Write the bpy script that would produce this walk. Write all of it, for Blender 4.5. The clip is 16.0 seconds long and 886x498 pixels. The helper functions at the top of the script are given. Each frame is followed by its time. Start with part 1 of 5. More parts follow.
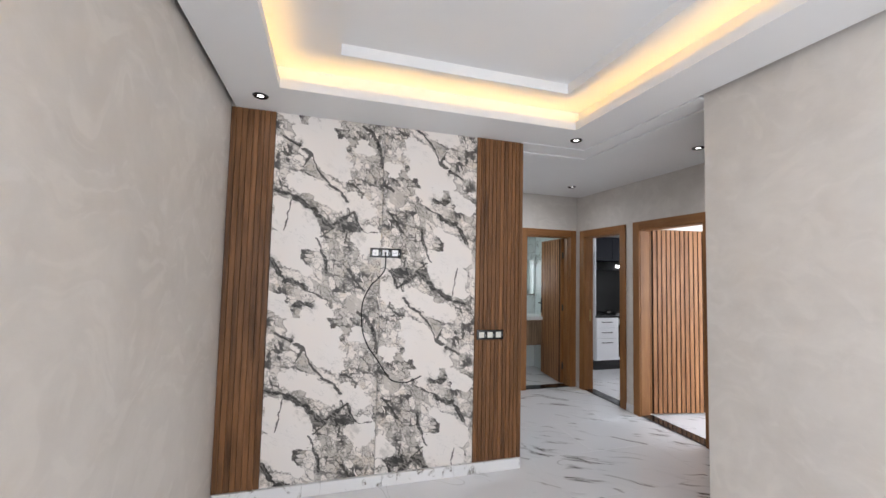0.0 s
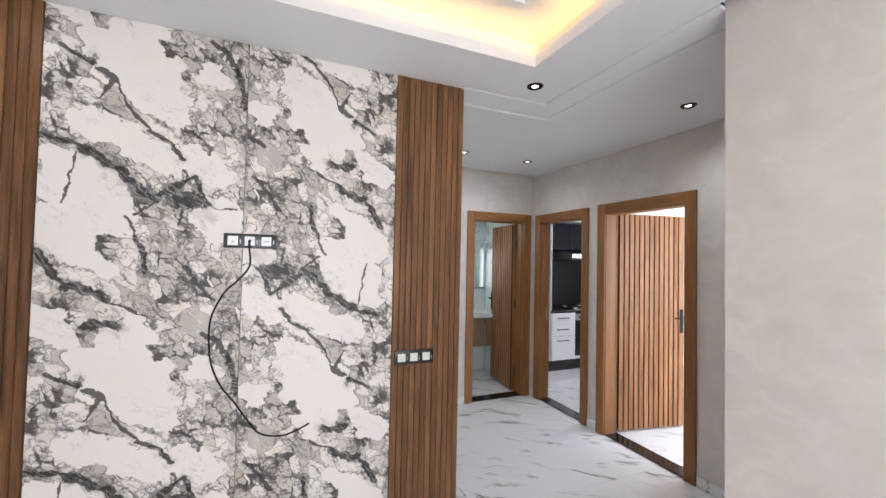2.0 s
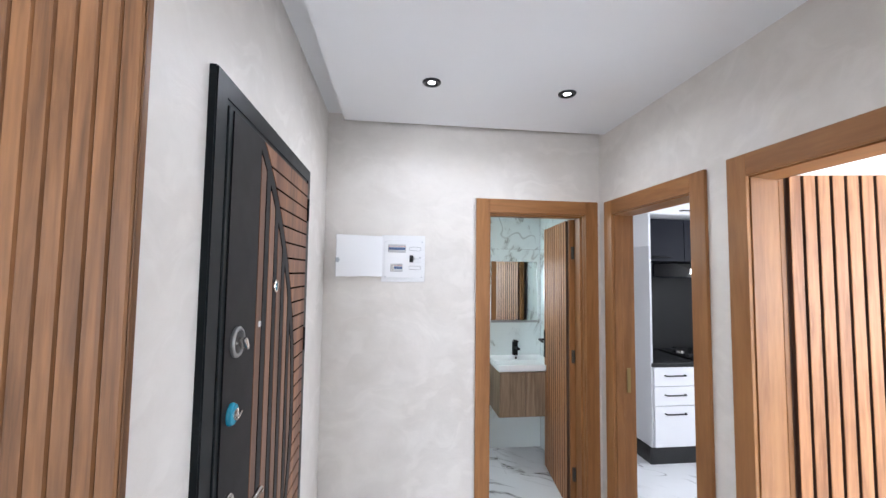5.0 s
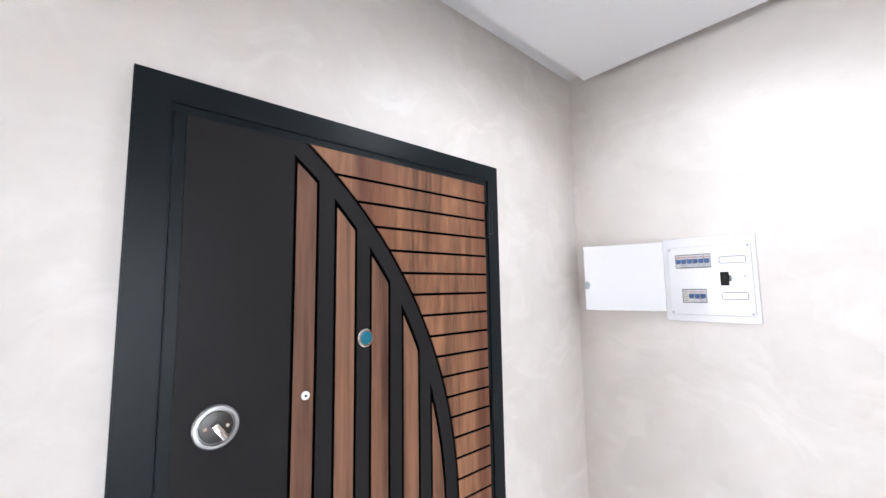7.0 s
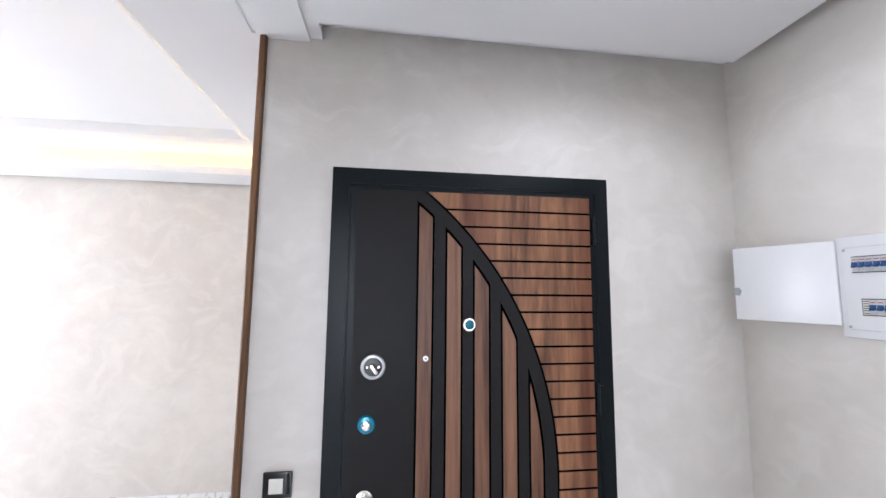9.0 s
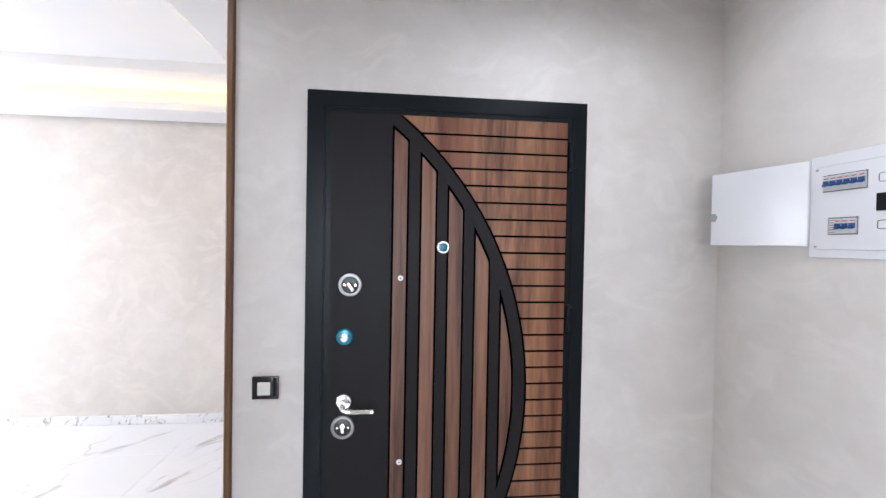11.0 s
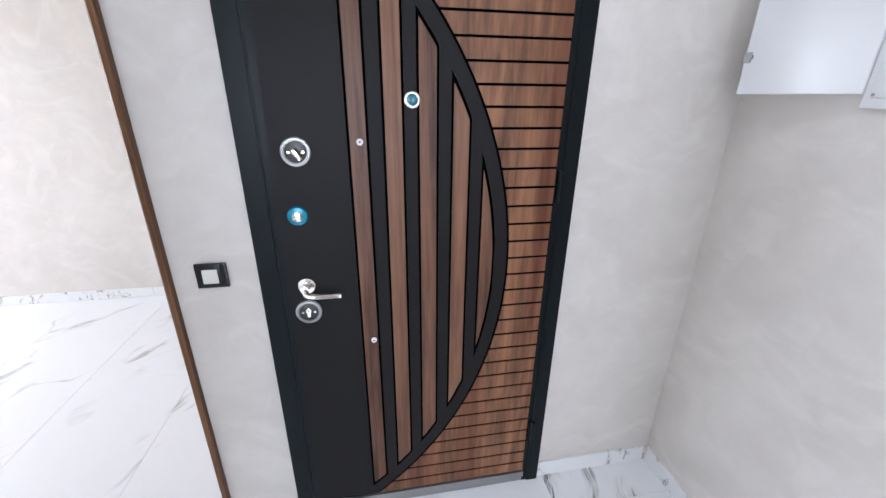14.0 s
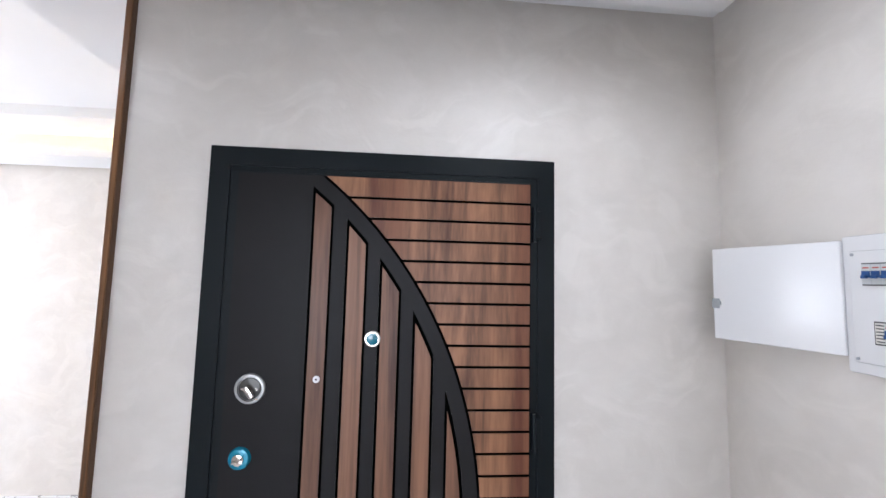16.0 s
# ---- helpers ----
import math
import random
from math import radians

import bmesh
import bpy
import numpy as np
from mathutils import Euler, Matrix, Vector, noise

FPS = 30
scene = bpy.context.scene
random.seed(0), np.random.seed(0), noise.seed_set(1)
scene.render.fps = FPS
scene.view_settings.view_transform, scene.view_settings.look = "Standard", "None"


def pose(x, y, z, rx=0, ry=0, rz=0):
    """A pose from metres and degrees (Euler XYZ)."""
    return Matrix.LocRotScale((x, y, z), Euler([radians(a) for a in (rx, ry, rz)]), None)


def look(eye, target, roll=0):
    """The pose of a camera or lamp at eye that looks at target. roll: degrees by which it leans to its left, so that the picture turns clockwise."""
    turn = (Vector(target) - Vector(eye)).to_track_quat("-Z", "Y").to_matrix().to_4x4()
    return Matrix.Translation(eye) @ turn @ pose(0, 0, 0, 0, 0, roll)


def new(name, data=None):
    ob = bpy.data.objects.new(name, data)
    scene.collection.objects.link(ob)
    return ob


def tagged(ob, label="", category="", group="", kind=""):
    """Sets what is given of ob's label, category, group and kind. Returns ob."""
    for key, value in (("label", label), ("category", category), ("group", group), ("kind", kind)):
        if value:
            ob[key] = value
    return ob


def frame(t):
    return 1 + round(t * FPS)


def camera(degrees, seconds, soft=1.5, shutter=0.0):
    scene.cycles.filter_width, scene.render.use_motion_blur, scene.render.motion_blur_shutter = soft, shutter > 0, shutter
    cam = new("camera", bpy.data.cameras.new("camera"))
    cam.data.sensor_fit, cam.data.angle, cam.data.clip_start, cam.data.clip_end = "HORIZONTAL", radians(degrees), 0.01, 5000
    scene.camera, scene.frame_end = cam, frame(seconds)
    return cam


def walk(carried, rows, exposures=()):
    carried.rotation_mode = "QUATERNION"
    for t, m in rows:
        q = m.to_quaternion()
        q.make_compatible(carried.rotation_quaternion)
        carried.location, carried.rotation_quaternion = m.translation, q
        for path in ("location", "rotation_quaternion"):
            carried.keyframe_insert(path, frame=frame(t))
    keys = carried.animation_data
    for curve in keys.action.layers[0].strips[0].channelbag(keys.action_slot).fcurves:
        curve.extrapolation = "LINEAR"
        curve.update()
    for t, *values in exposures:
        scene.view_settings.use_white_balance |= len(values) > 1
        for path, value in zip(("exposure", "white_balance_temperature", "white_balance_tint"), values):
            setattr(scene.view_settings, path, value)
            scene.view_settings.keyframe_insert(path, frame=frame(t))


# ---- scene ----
cam = camera(97.2, 16.0)
PATH = [
    (0, (0.271, -0.054, 1.512), (0.837, 1.861, 1.628), 1.3),
    (0.5, (0.422, 0.114, 1.497), (1.112, 1.988, 1.603), 1.4),
    (1, (0.63, 0.313, 1.51), (1.394, 2.159, 1.595), 1.4),
    (1.5, (0.716, 0.516, 1.543), (1.5, 2.355, 1.604), 1.4),
    (2, (0.797, 0.725, 1.57), (1.574, 2.567, 1.624), 1.2),
    (2.5, (1.033, 0.935, 1.585), (1.776, 2.791, 1.648), 1.2),
    (3, (1.237, 1.208, 1.566), (1.947, 3.076, 1.644), 1.2),
    (3.5, (1.474, 1.427, 1.552), (2.135, 3.312, 1.642), 1.2),
    (3.7, (1.612, 1.494, 1.555), (2.244, 3.389, 1.646), 1.1),
    (5.8, (2.378, 2.509, 1.658), (2.075, 4.482, 1.789), 0.3),
    (6, (2.415, 2.605, 1.652), (1.929, 4.541, 1.786), 0.1),
    (6.5, (2.497, 2.835, 1.673), (1.493, 4.557, 1.828), -0.5),
    (7, (2.654, 3.016, 1.695), (1.164, 4.335, 1.894), -0.8),
    (7.5, (2.85, 3.078, 1.697), (1.06, 3.941, 1.923), -0.6),
    (8, (3.025, 3.082, 1.702), (1.114, 3.63, 1.924), -0.3),
    (8.2, (3.064, 3.108, 1.681), (1.132, 3.561, 1.932), -0.1),
    (10.3, (3.167, 3.397, 1.709), (1.174, 3.515, 1.829), 0.8),
    (10.5, (3.181, 3.399, 1.679), (1.188, 3.53, 1.777), 0.8),
    (11, (3.168, 3.388, 1.589), (1.178, 3.582, 1.56), 1.0),
    (11.5, (3.127, 3.403, 1.484), (1.156, 3.646, 1.244), 1.1),
    (12, (3.072, 3.45, 1.412), (1.152, 3.687, 0.905), 0.7),
    (12.5, (3.049, 3.455, 1.409), (1.227, 3.738, 0.633), 0.5),
    (13, (3.038, 3.465, 1.408), (1.287, 3.781, 0.494), 0.3),
    (13.5, (2.992, 3.45, 1.496), (1.247, 3.794, 0.582), 0.7),
    (14, (2.935, 3.402, 1.583), (1.102, 3.74, 0.858), 0.6),
    (14.5, (2.923, 3.455, 1.628), (0.994, 3.681, 1.154), 0.5),
    (15, (2.943, 3.581, 1.668), (0.96, 3.677, 1.423), 0.6),
    (15.5, (2.964, 3.636, 1.709), (0.965, 3.678, 1.667), 0.9),
    (16, (2.912, 3.627, 1.739), (0.925, 3.783, 1.908), 1.4),
]
EXPOSURES = [(0.0, -0.18, 6350, 14), (1.5, -0.02, 6350, 15), (2.5, 0.10, 6300, 14), (3.7, 0.34, 6150, 14), (5.8, 1.10, 6050, 14), (6.5, 1.20, 6250, 15), (8.2, 0.70, 6050, 15), (11.0, 0.66, 6050, 15), (12.5, 0.62, 5750, 12), (14.0, 0.64, 5900, 14), (16.0, 0.68, 6050, 15)]
walk(cam, [(t, look(eye, target, roll)) for t, eye, target, roll in PATH], EXPOSURES)

# ---- world and lamps ----
world = bpy.data.worlds.new("world")
scene.world = world
world.use_nodes = True
sky = world.node_tree.nodes.new("ShaderNodeTexSky")
sky.sky_type, sky.sun_disc, sky.sun_elevation, sky.sun_rotation = "NISHITA", False, radians(48), radians(150)
world.node_tree.links.new(sky.outputs[0], world.node_tree.nodes["Background"].inputs[0])
world.node_tree.nodes["Background"].inputs[1].default_value = 0.12


def area(name, eye, target, sx, sy, watts, col, spread=180):
    lamp = bpy.data.lights.new(name, "AREA")
    lamp.shape, lamp.size, lamp.size_y, lamp.energy, lamp.color = "RECTANGLE", sx, sy, watts, col
    lamp.spread = radians(spread)
    ob = new(name, lamp)
    ob.matrix_world = look(eye, target)
    return ob


DAY = (0.93, 0.97, 1.0)
XL_FILL = -0.378
LED = (1.0, 0.60, 0.17)
area("living_window_daylight", (0.95, -2.62, 1.45), (0.95, 5, 1.3), 2.0, 1.7, 86, DAY)
# added fill from the left to brighten the near wall, no known source
area("side_fill", (XL_FILL + 0.02, -1.55, 1.45), (3.0, -1.2, 1.3), 1.5, 1.7, 38, DAY)
area("bedroom_window_daylight", (5.15, 0.62, 1.5), (4.75, 4.0, 1.25), 1.5, 1.4, 62, (0.86, 0.94, 1.0))
# added second bedroom lamp, brightens the entrance door through the doorway
area("bedroom_side_fill", (6.48, 2.55, 1.5), (3.0, 2.75, 1.2), 1.5, 1.4, 64, (0.88, 0.95, 1.0))
# added fill through the kitchen doorway onto the far end of the entrance wall
area("kitchen_fill", (6.18, 4.12, 1.6), (3.6, 4.1, 1.3), 0.7, 1.1, 26, DAY)
# added lamp hidden beside the doorway to lift the bathroom, no window behind it
area("bathroom_fill", (2.55, 5.70, 2.0), (2.75, 4.6, 0.8), 0.4, 0.5, 9.0, (0.86, 1.0, 0.98))

# ---- measures ----
H = 2.578          # living room soffit
HH = 2.572         # hall ceiling
XL, XE, XR = -0.378, 1.757, 3.58   # living side wall, entrance wall, hall right wall
YT, YF, YB = 2.795, 4.60, -2.70    # television wall, far hall wall, back wall
XN, YN = 2.386, 1.69               # corner of the near wall


# ---- helpers ----
def thing(name, x, y, z, label="", category="", group="", kind="", rz=0.0):
    ob = new(name)
    ob.empty_display_size = 0.1
    ob.matrix_world = pose(x, y, z, 0, 0, rz)
    return tagged(ob, label, category, group, kind)


def origin_of(ob):
    v = Vector((0, 0, 0))
    while ob:
        v += ob.location
        ob = ob.parent
    return v


def finish(name, bm, mat, smooth=False):
    bmesh.ops.recalc_face_normals(bm, faces=bm.faces[:])
    me = bpy.data.meshes.new(name)
    bm.to_mesh(me)
    bm.free()
    me.materials.append(mat)
    if smooth:
        me.polygons.foreach_set("use_smooth", [True] * len(me.polygons))
        me.set_sharp_from_angle(angle=radians(35))
    return me


def part(name, bm, mat, parent, label="", local=False, smooth=False):
    """One mesh under a thing or a part; coordinates are the world's unless local."""
    if not local:
        bmesh.ops.translate(bm, vec=-origin_of(parent), verts=bm.verts[:])
    ob = new(name, finish(name, bm, mat, smooth))
    ob.parent = parent
    return tagged(ob, label)


def solo(name, bm, mat, label="", category="", kind="", smooth=False):
    return tagged(new(name, finish(name, bm, mat, smooth)), label, category, "", kind)


def add_box(bm, x0, y0, z0, x1, y1, z1, bev=0.0, seg=2):
    geo = bmesh.ops.create_cube(bm, size=1)["verts"]
    for v in geo:
        v.co = Vector(((x0 + x1) / 2 + v.co.x * (x1 - x0), (y0 + y1) / 2 + v.co.y * (y1 - y0), (z0 + z1) / 2 + v.co.z * (z1 - z0)))
    if bev:
        edges = list({e for v in geo for e in v.link_edges})
        bmesh.ops.bevel(bm, geom=edges, offset=bev, segments=seg, affect="EDGES", profile=0.6)
    return bm


def bx(x0, y0, z0, x1, y1, z1, bev=0.0, seg=2):
    return add_box(bmesh.new(), x0, y0, z0, x1, y1, z1, bev, seg)


def boxes(*rows):
    bm = bmesh.new()
    for r in rows:
        add_box(bm, *r)
    return bm


def add_prism(bm, outline, axis, a, b):
    """A flat outline (pairs in the other two axes) made solid from a to b along axis."""
    def at(p, q):
        return {"x": (q, p[0], p[1]), "y": (p[0], q, p[1]), "z": (p[0], p[1], q)}[axis]
    low = [bm.verts.new(at(p, a)) for p in outline]
    top = [bm.verts.new(at(p, b)) for p in outline]
    n = len(outline)
    bm.faces.new(low)
    bm.faces.new(top[::-1])
    for k in range(n):
        bm.faces.new((low[k], top[k], top[(k + 1) % n], low[(k + 1) % n]))
    return bm


def lathe(profile, centre, axis, n=28):
    """A turned piece: (radius, height along axis) pairs."""
    bm = bmesh.new()
    rings = []
    for r, h in profile:
        ring = []
        for k in range(n):
            a = 2 * math.pi * k / n
            c, d = r * math.cos(a), r * math.sin(a)
            p = {"x": (h, c, d), "y": (c, h, d), "z": (c, d, h)}[axis]
            ring.append(bm.verts.new(Vector(centre) + Vector(p)))
        rings.append(ring)
    for lo, hi in zip(rings, rings[1:]):
        for k in range(n):
            bm.faces.new((lo[k], lo[(k + 1) % n], hi[(k + 1) % n], hi[k]))
    bm.faces.new(rings[0][::-1])
    bm.faces.new(rings[-1])
    return bm


def add_tube(bm, points, r, n=8):
    pts = [Vector(p) for p in points]
    rings = []
    for k, p in enumerate(pts):
        d = (pts[min(k + 1, len(pts) - 1)] - pts[max(k - 1, 0)]).normalized()
        side = d.orthogonal() if not rings else (rings[-1][1] - d * rings[-1][1].dot(d))
        side = side.normalized()
        up = d.cross(side)
        rings.append(([bm.verts.new(p + r * (math.cos(2 * math.pi * q / n) * side + math.sin(2 * math.pi * q / n) * up)) for q in range(n)], side))
    for (lo, _), (hi, _) in zip(rings, rings[1:]):
        for q in range(n):
            bm.faces.new((lo[q], lo[(q + 1) % n], hi[(q + 1) % n], hi[q]))
    bm.faces.new(rings[0][0][::-1])
    bm.faces.new(rings[-1][0])
    return bm


def smooth_line(points, steps=10):
    pts = [Vector(p) for p in points]
    pts = [2 * pts[0] - pts[1]] + pts + [2 * pts[-1] - pts[-2]]
    out = []
    for k in range(1, len(pts) - 2):
        a, b, c, d = pts[k - 1:k + 3]
        for q in range(steps):
            t = q / steps
            out.append(0.5 * (2 * b + (c - a) * t + (2 * a - 5 * b + 4 * c - d) * t * t + (3 * b - a - 3 * c + d) * t ** 3))
    return out + [pts[-2]]


# ---- materials ----
def mat(name, col, rough=0.5, metal=0.0, coat=0.0):
    m = bpy.data.materials.new(name)
    m.use_nodes = True
    b = m.node_tree.nodes["Principled BSDF"]
    b.inputs["Base Color"].default_value = (*col, 1)
    b.inputs["Roughness"].default_value = rough
    b.inputs["Metallic"].default_value = metal
    b.inputs["Coat Weight"].default_value = coat
    return m


class Net:
    """Short hand for node trees."""
    def __init__(self, m):
        self.t = m.node_tree
        self.b = self.t.nodes["Principled BSDF"]

    def add(self, kind, ins=None, **props):
        n = self.t.nodes.new("ShaderNode" + kind)
        for k, v in props.items():
            setattr(n, k, v)
        for k, v in (ins or {}).items():
            self.put(n.inputs[k], v)
        return n

    def put(self, socket, v):
        if isinstance(v, bpy.types.NodeSocket):
            self.t.links.new(v, socket)
        elif isinstance(v, tuple) and len(v) == 3 and socket.type == "RGBA":
            socket.default_value = (*v, 1)
        else:
            socket.default_value = v

    def m(self, op, a, b=0.0, clamp=False):
        n = self.add("Math", {0: a, 1: b}, operation=op, use_clamp=clamp)
        return n.outputs[0]

    def step(self, v, lo, hi):
        n = self.add("MapRange", {0: v, 1: lo, 2: hi, 3: 0.0, 4: 1.0}, interpolation_type="SMOOTHSTEP")
        return n.outputs[0]

    def noise(self, vec, scale, detail=4.0, rough=0.55, dist=0.0):
        return self.add("TexNoise", {"Vector": vec, "Scale": scale, "Detail": detail, "Roughness": rough, "Distortion": dist}).outputs[0]

    def mix(self, f, a, b, blend="MIX"):
        n = self.add("Mix", None, data_type="RGBA", blend_type=blend)
        self.put(n.inputs[0], f)
        self.put(n.inputs[6], a)
        self.put(n.inputs[7], b)
        return n.outputs[2]

    def scaled(self, vec, sx, sy, sz, rot=(0, 0, 0), loc=(0, 0, 0)):
        n = self.add("Mapping", {"Vector": vec, "Location": loc, "Rotation": rot, "Scale": (sx, sy, sz)})
        return n.outputs[0]

    def bump(self, h, strength, dist=0.002):
        n = self.add("Bump", {"Height": h, "Strength": strength, "Distance": dist})
        self.put(self.b.inputs["Normal"], n.outputs[0])

    def place(self):
        return self.add("NewGeometry").outputs["Position"]

    def local(self):
        return self.add("TexCoord").outputs["Object"]

    def rand(self):
        return self.add("ObjectInfo").outputs["Random"]


def plaster(name, lo, hi, gloss=0.42):
    """Trowelled pearly stucco: soft clouds, short slanting strokes that catch the light."""
    m = mat(name, hi, gloss)
    n = Net(m)
    p = n.place()
    warp = n.add("VectorMath", {0: p, 1: n.add("TexNoise", {"Vector": p, "Scale": 1.7, "Detail": 3.0}).outputs[1]}, operation="ADD").outputs[0]
    a = n.noise(warp, 1.3, 5, 0.60, 0.2)
    b = n.noise(n.scaled(p, 1, 1, 1.5), 6, 6, 0.66, 0.35)
    f = n.m("ADD", n.m("MULTIPLY", a, 0.7), n.m("MULTIPLY", b, 0.35))
    f = n.step(f, 0.30, 0.78)
    trowel = n.noise(n.scaled(warp, 1.0, 1.0, 2.4, rot=(0.6, 0.6, 0.0)), 4.5, 4, 0.55, 0.25)
    stroke = n.step(trowel, 0.50, 0.66)
    n.put(n.b.inputs["Base Color"], n.mix(n.m("MULTIPLY", stroke, 0.30), n.mix(f, lo, hi), tuple(min(1.0, c * 1.07) for c in hi)))
    n.put(n.b.inputs["Roughness"], n.m("SUBTRACT", n.m("ADD", gloss - 0.04, n.m("MULTIPLY", b, 0.20)), n.m("MULTIPLY", stroke, 0.10)))
    n.bump(n.m("ADD", n.m("ADD", b, n.m("MULTIPLY", trowel, 1.6)), n.m("MULTIPLY", n.noise(p, 60, 3), 0.2)), 0.32, 0.004)
    return m


def wood(name, dark, light, along="z", rough=0.42, fine=1.0, vary=1.0, stretch=0.06, knots=0.0):
    """Long grain along one axis, tone set apart from piece to piece."""
    m = mat(name, light, rough)
    n = Net(m)
    n.b.inputs["Specular IOR Level"].default_value = 0.3
    r = n.m("MULTIPLY", n.rand(), vary)
    off = n.add("CombineXYZ", {0: n.m("MULTIPLY", r, 7.3), 1: n.m("MULTIPLY", r, 5.1), 2: n.m("MULTIPLY", r, 11.0)}).outputs[0]
    p = n.add("VectorMath", {0: n.place(), 1: off}, operation="ADD").outputs[0]
    s = {"z": (1, 1, stretch), "y": (1, stretch, 1), "x": (stretch, 1, 1)}[along]
    q = n.scaled(p, *s)
    broad = n.noise(q, 14 * fine, 5, 0.6, 1.5)
    grain = n.noise(q, 110 * fine, 3, 0.6)
    f = n.m("ADD", n.m("MULTIPLY", broad, 0.75), n.m("MULTIPLY", grain, 0.3))
    f = n.m("ADD", n.step(f, 0.32, 0.72), n.m("MULTIPLY", n.m("SUBTRACT", r, 0.5 * vary), 0.35), True)
    tone = n.mix(f, dark, light)
    if knots:
        k = n.add("TexVoronoi", {"Vector": n.scaled(p, 1, 1, 0.75), "Scale": 9.0, "Randomness": 1.0})
        gate = n.step(n.add("SeparateXYZ", {0: k.outputs["Color"]}).outputs[1], 0.62, 0.66)
        eye = n.m("SUBTRACT", 1.0, n.step(n.m("ADD", k.outputs["Distance"], n.m("MULTIPLY", n.m("SUBTRACT", grain, 0.5), 0.10)), 0.05, 0.19))
        tone = n.mix(n.m("MULTIPLY", n.m("MULTIPLY", eye, gate), knots), tone, tuple(0.4 * c for c in dark))
        band = n.noise(n.scaled(p, 1, 1, 0.05), 5.5, 3, 0.5)
        tone = n.mix(n.m("MULTIPLY", n.step(band, 0.50, 0.66), 0.62), tone, (dark[0] * 1.7, dark[1] * 1.25, dark[2] * 1.1))
    n.put(n.b.inputs["Base Color"], tone)
    n.put(n.b.inputs["Roughness"], n.m("ADD", rough - 0.06, n.m("MULTIPLY", grain, 0.14)))
    n.bump(grain, 0.12, 0.001)
    return m


SHEET = 1.34      # the print repeats up the sheet
VEINS = [((0.0, 0.862), (0.11, 0.835), 0.018), ((0.11, 0.835), (0.21, 0.78), 0.026), ((0.21, 0.78), (0.325, 0.675), 0.022), ((0.325, 0.675), (0.40, 0.635), 0.026),
         ((0.40, 0.655), (0.54, 0.74), 0.018), ((0.47, 0.635), (0.56, 0.645), 0.046), ((0.54, 0.74), (0.60, 0.625), 0.014), ((0.0, 0.385), (0.10, 0.26), 0.022), ((0.10, 0.26), (0.22, 0.20), 0.028),
         ((0.41, 0.912), (0.50, 0.82), 0.011), ((0.70, 1.26), (0.735, 1.10), 0.020), ((0.04, 1.24), (0.15, 1.20), 0.018), ((0.335, 0.47), (0.365, 0.31), 0.012), ((0.17, 0.085), (0.26, 0.07), 0.024)]
BRANCHES = [((0.22, 0.195), (0.38, 0.125), 0.010), ((0.34, 0.935), (0.41, 0.912), 0.010), ((0.47, 0.958), (0.54, 0.925), 0.012), ((0.59, 0.036), (0.66, 0.0), 0.014), ((0.66, 1.34), (0.70, 1.26), 0.022),
            ((0.182, 1.174), (0.235, 1.14), 0.018), ((0.235, 1.14), (0.176, 1.05), 0.010), ((0.235, 1.14), (0.275, 1.02), 0.008), ((0.275, 1.02), (0.35, 0.94), 0.012), ((0.307, 0.56), (0.335, 0.47), 0.009),
            ((0.10, 0.80), (0.094, 0.58), 0.005), ((0.51, 0.60), (0.49, 0.53), 0.010), ((0.40, 0.63), (0.33, 0.57), 0.008), ((0.60, 0.62), (0.70, 0.60), 0.005), ((0.50, 0.33), (0.64, 0.18), 0.010)]
# pale fields of the print: centre, half width along the slant and across it
FIELDS = [(0.325, 1.20, 0.21, 0.125), (0.40, 1.07, 0.15, 0.08), (0.32, 0.86, 0.20, 0.06), (0.58, 0.78, 0.13, 0.07), (0.16, 0.65, 0.20, 0.11), (0.66, 0.55, 0.12, 0.09),
          (0.08, 0.47, 0.14, 0.09), (0.07, 0.10, 0.10, 0.07), (0.13, 0.93, 0.10, 0.035), (0.62, 1.20, 0.08, 0.06), (0.33, 0.0, 0.12, 0.08), (0.20, 0.36, 0.07, 0.05)]


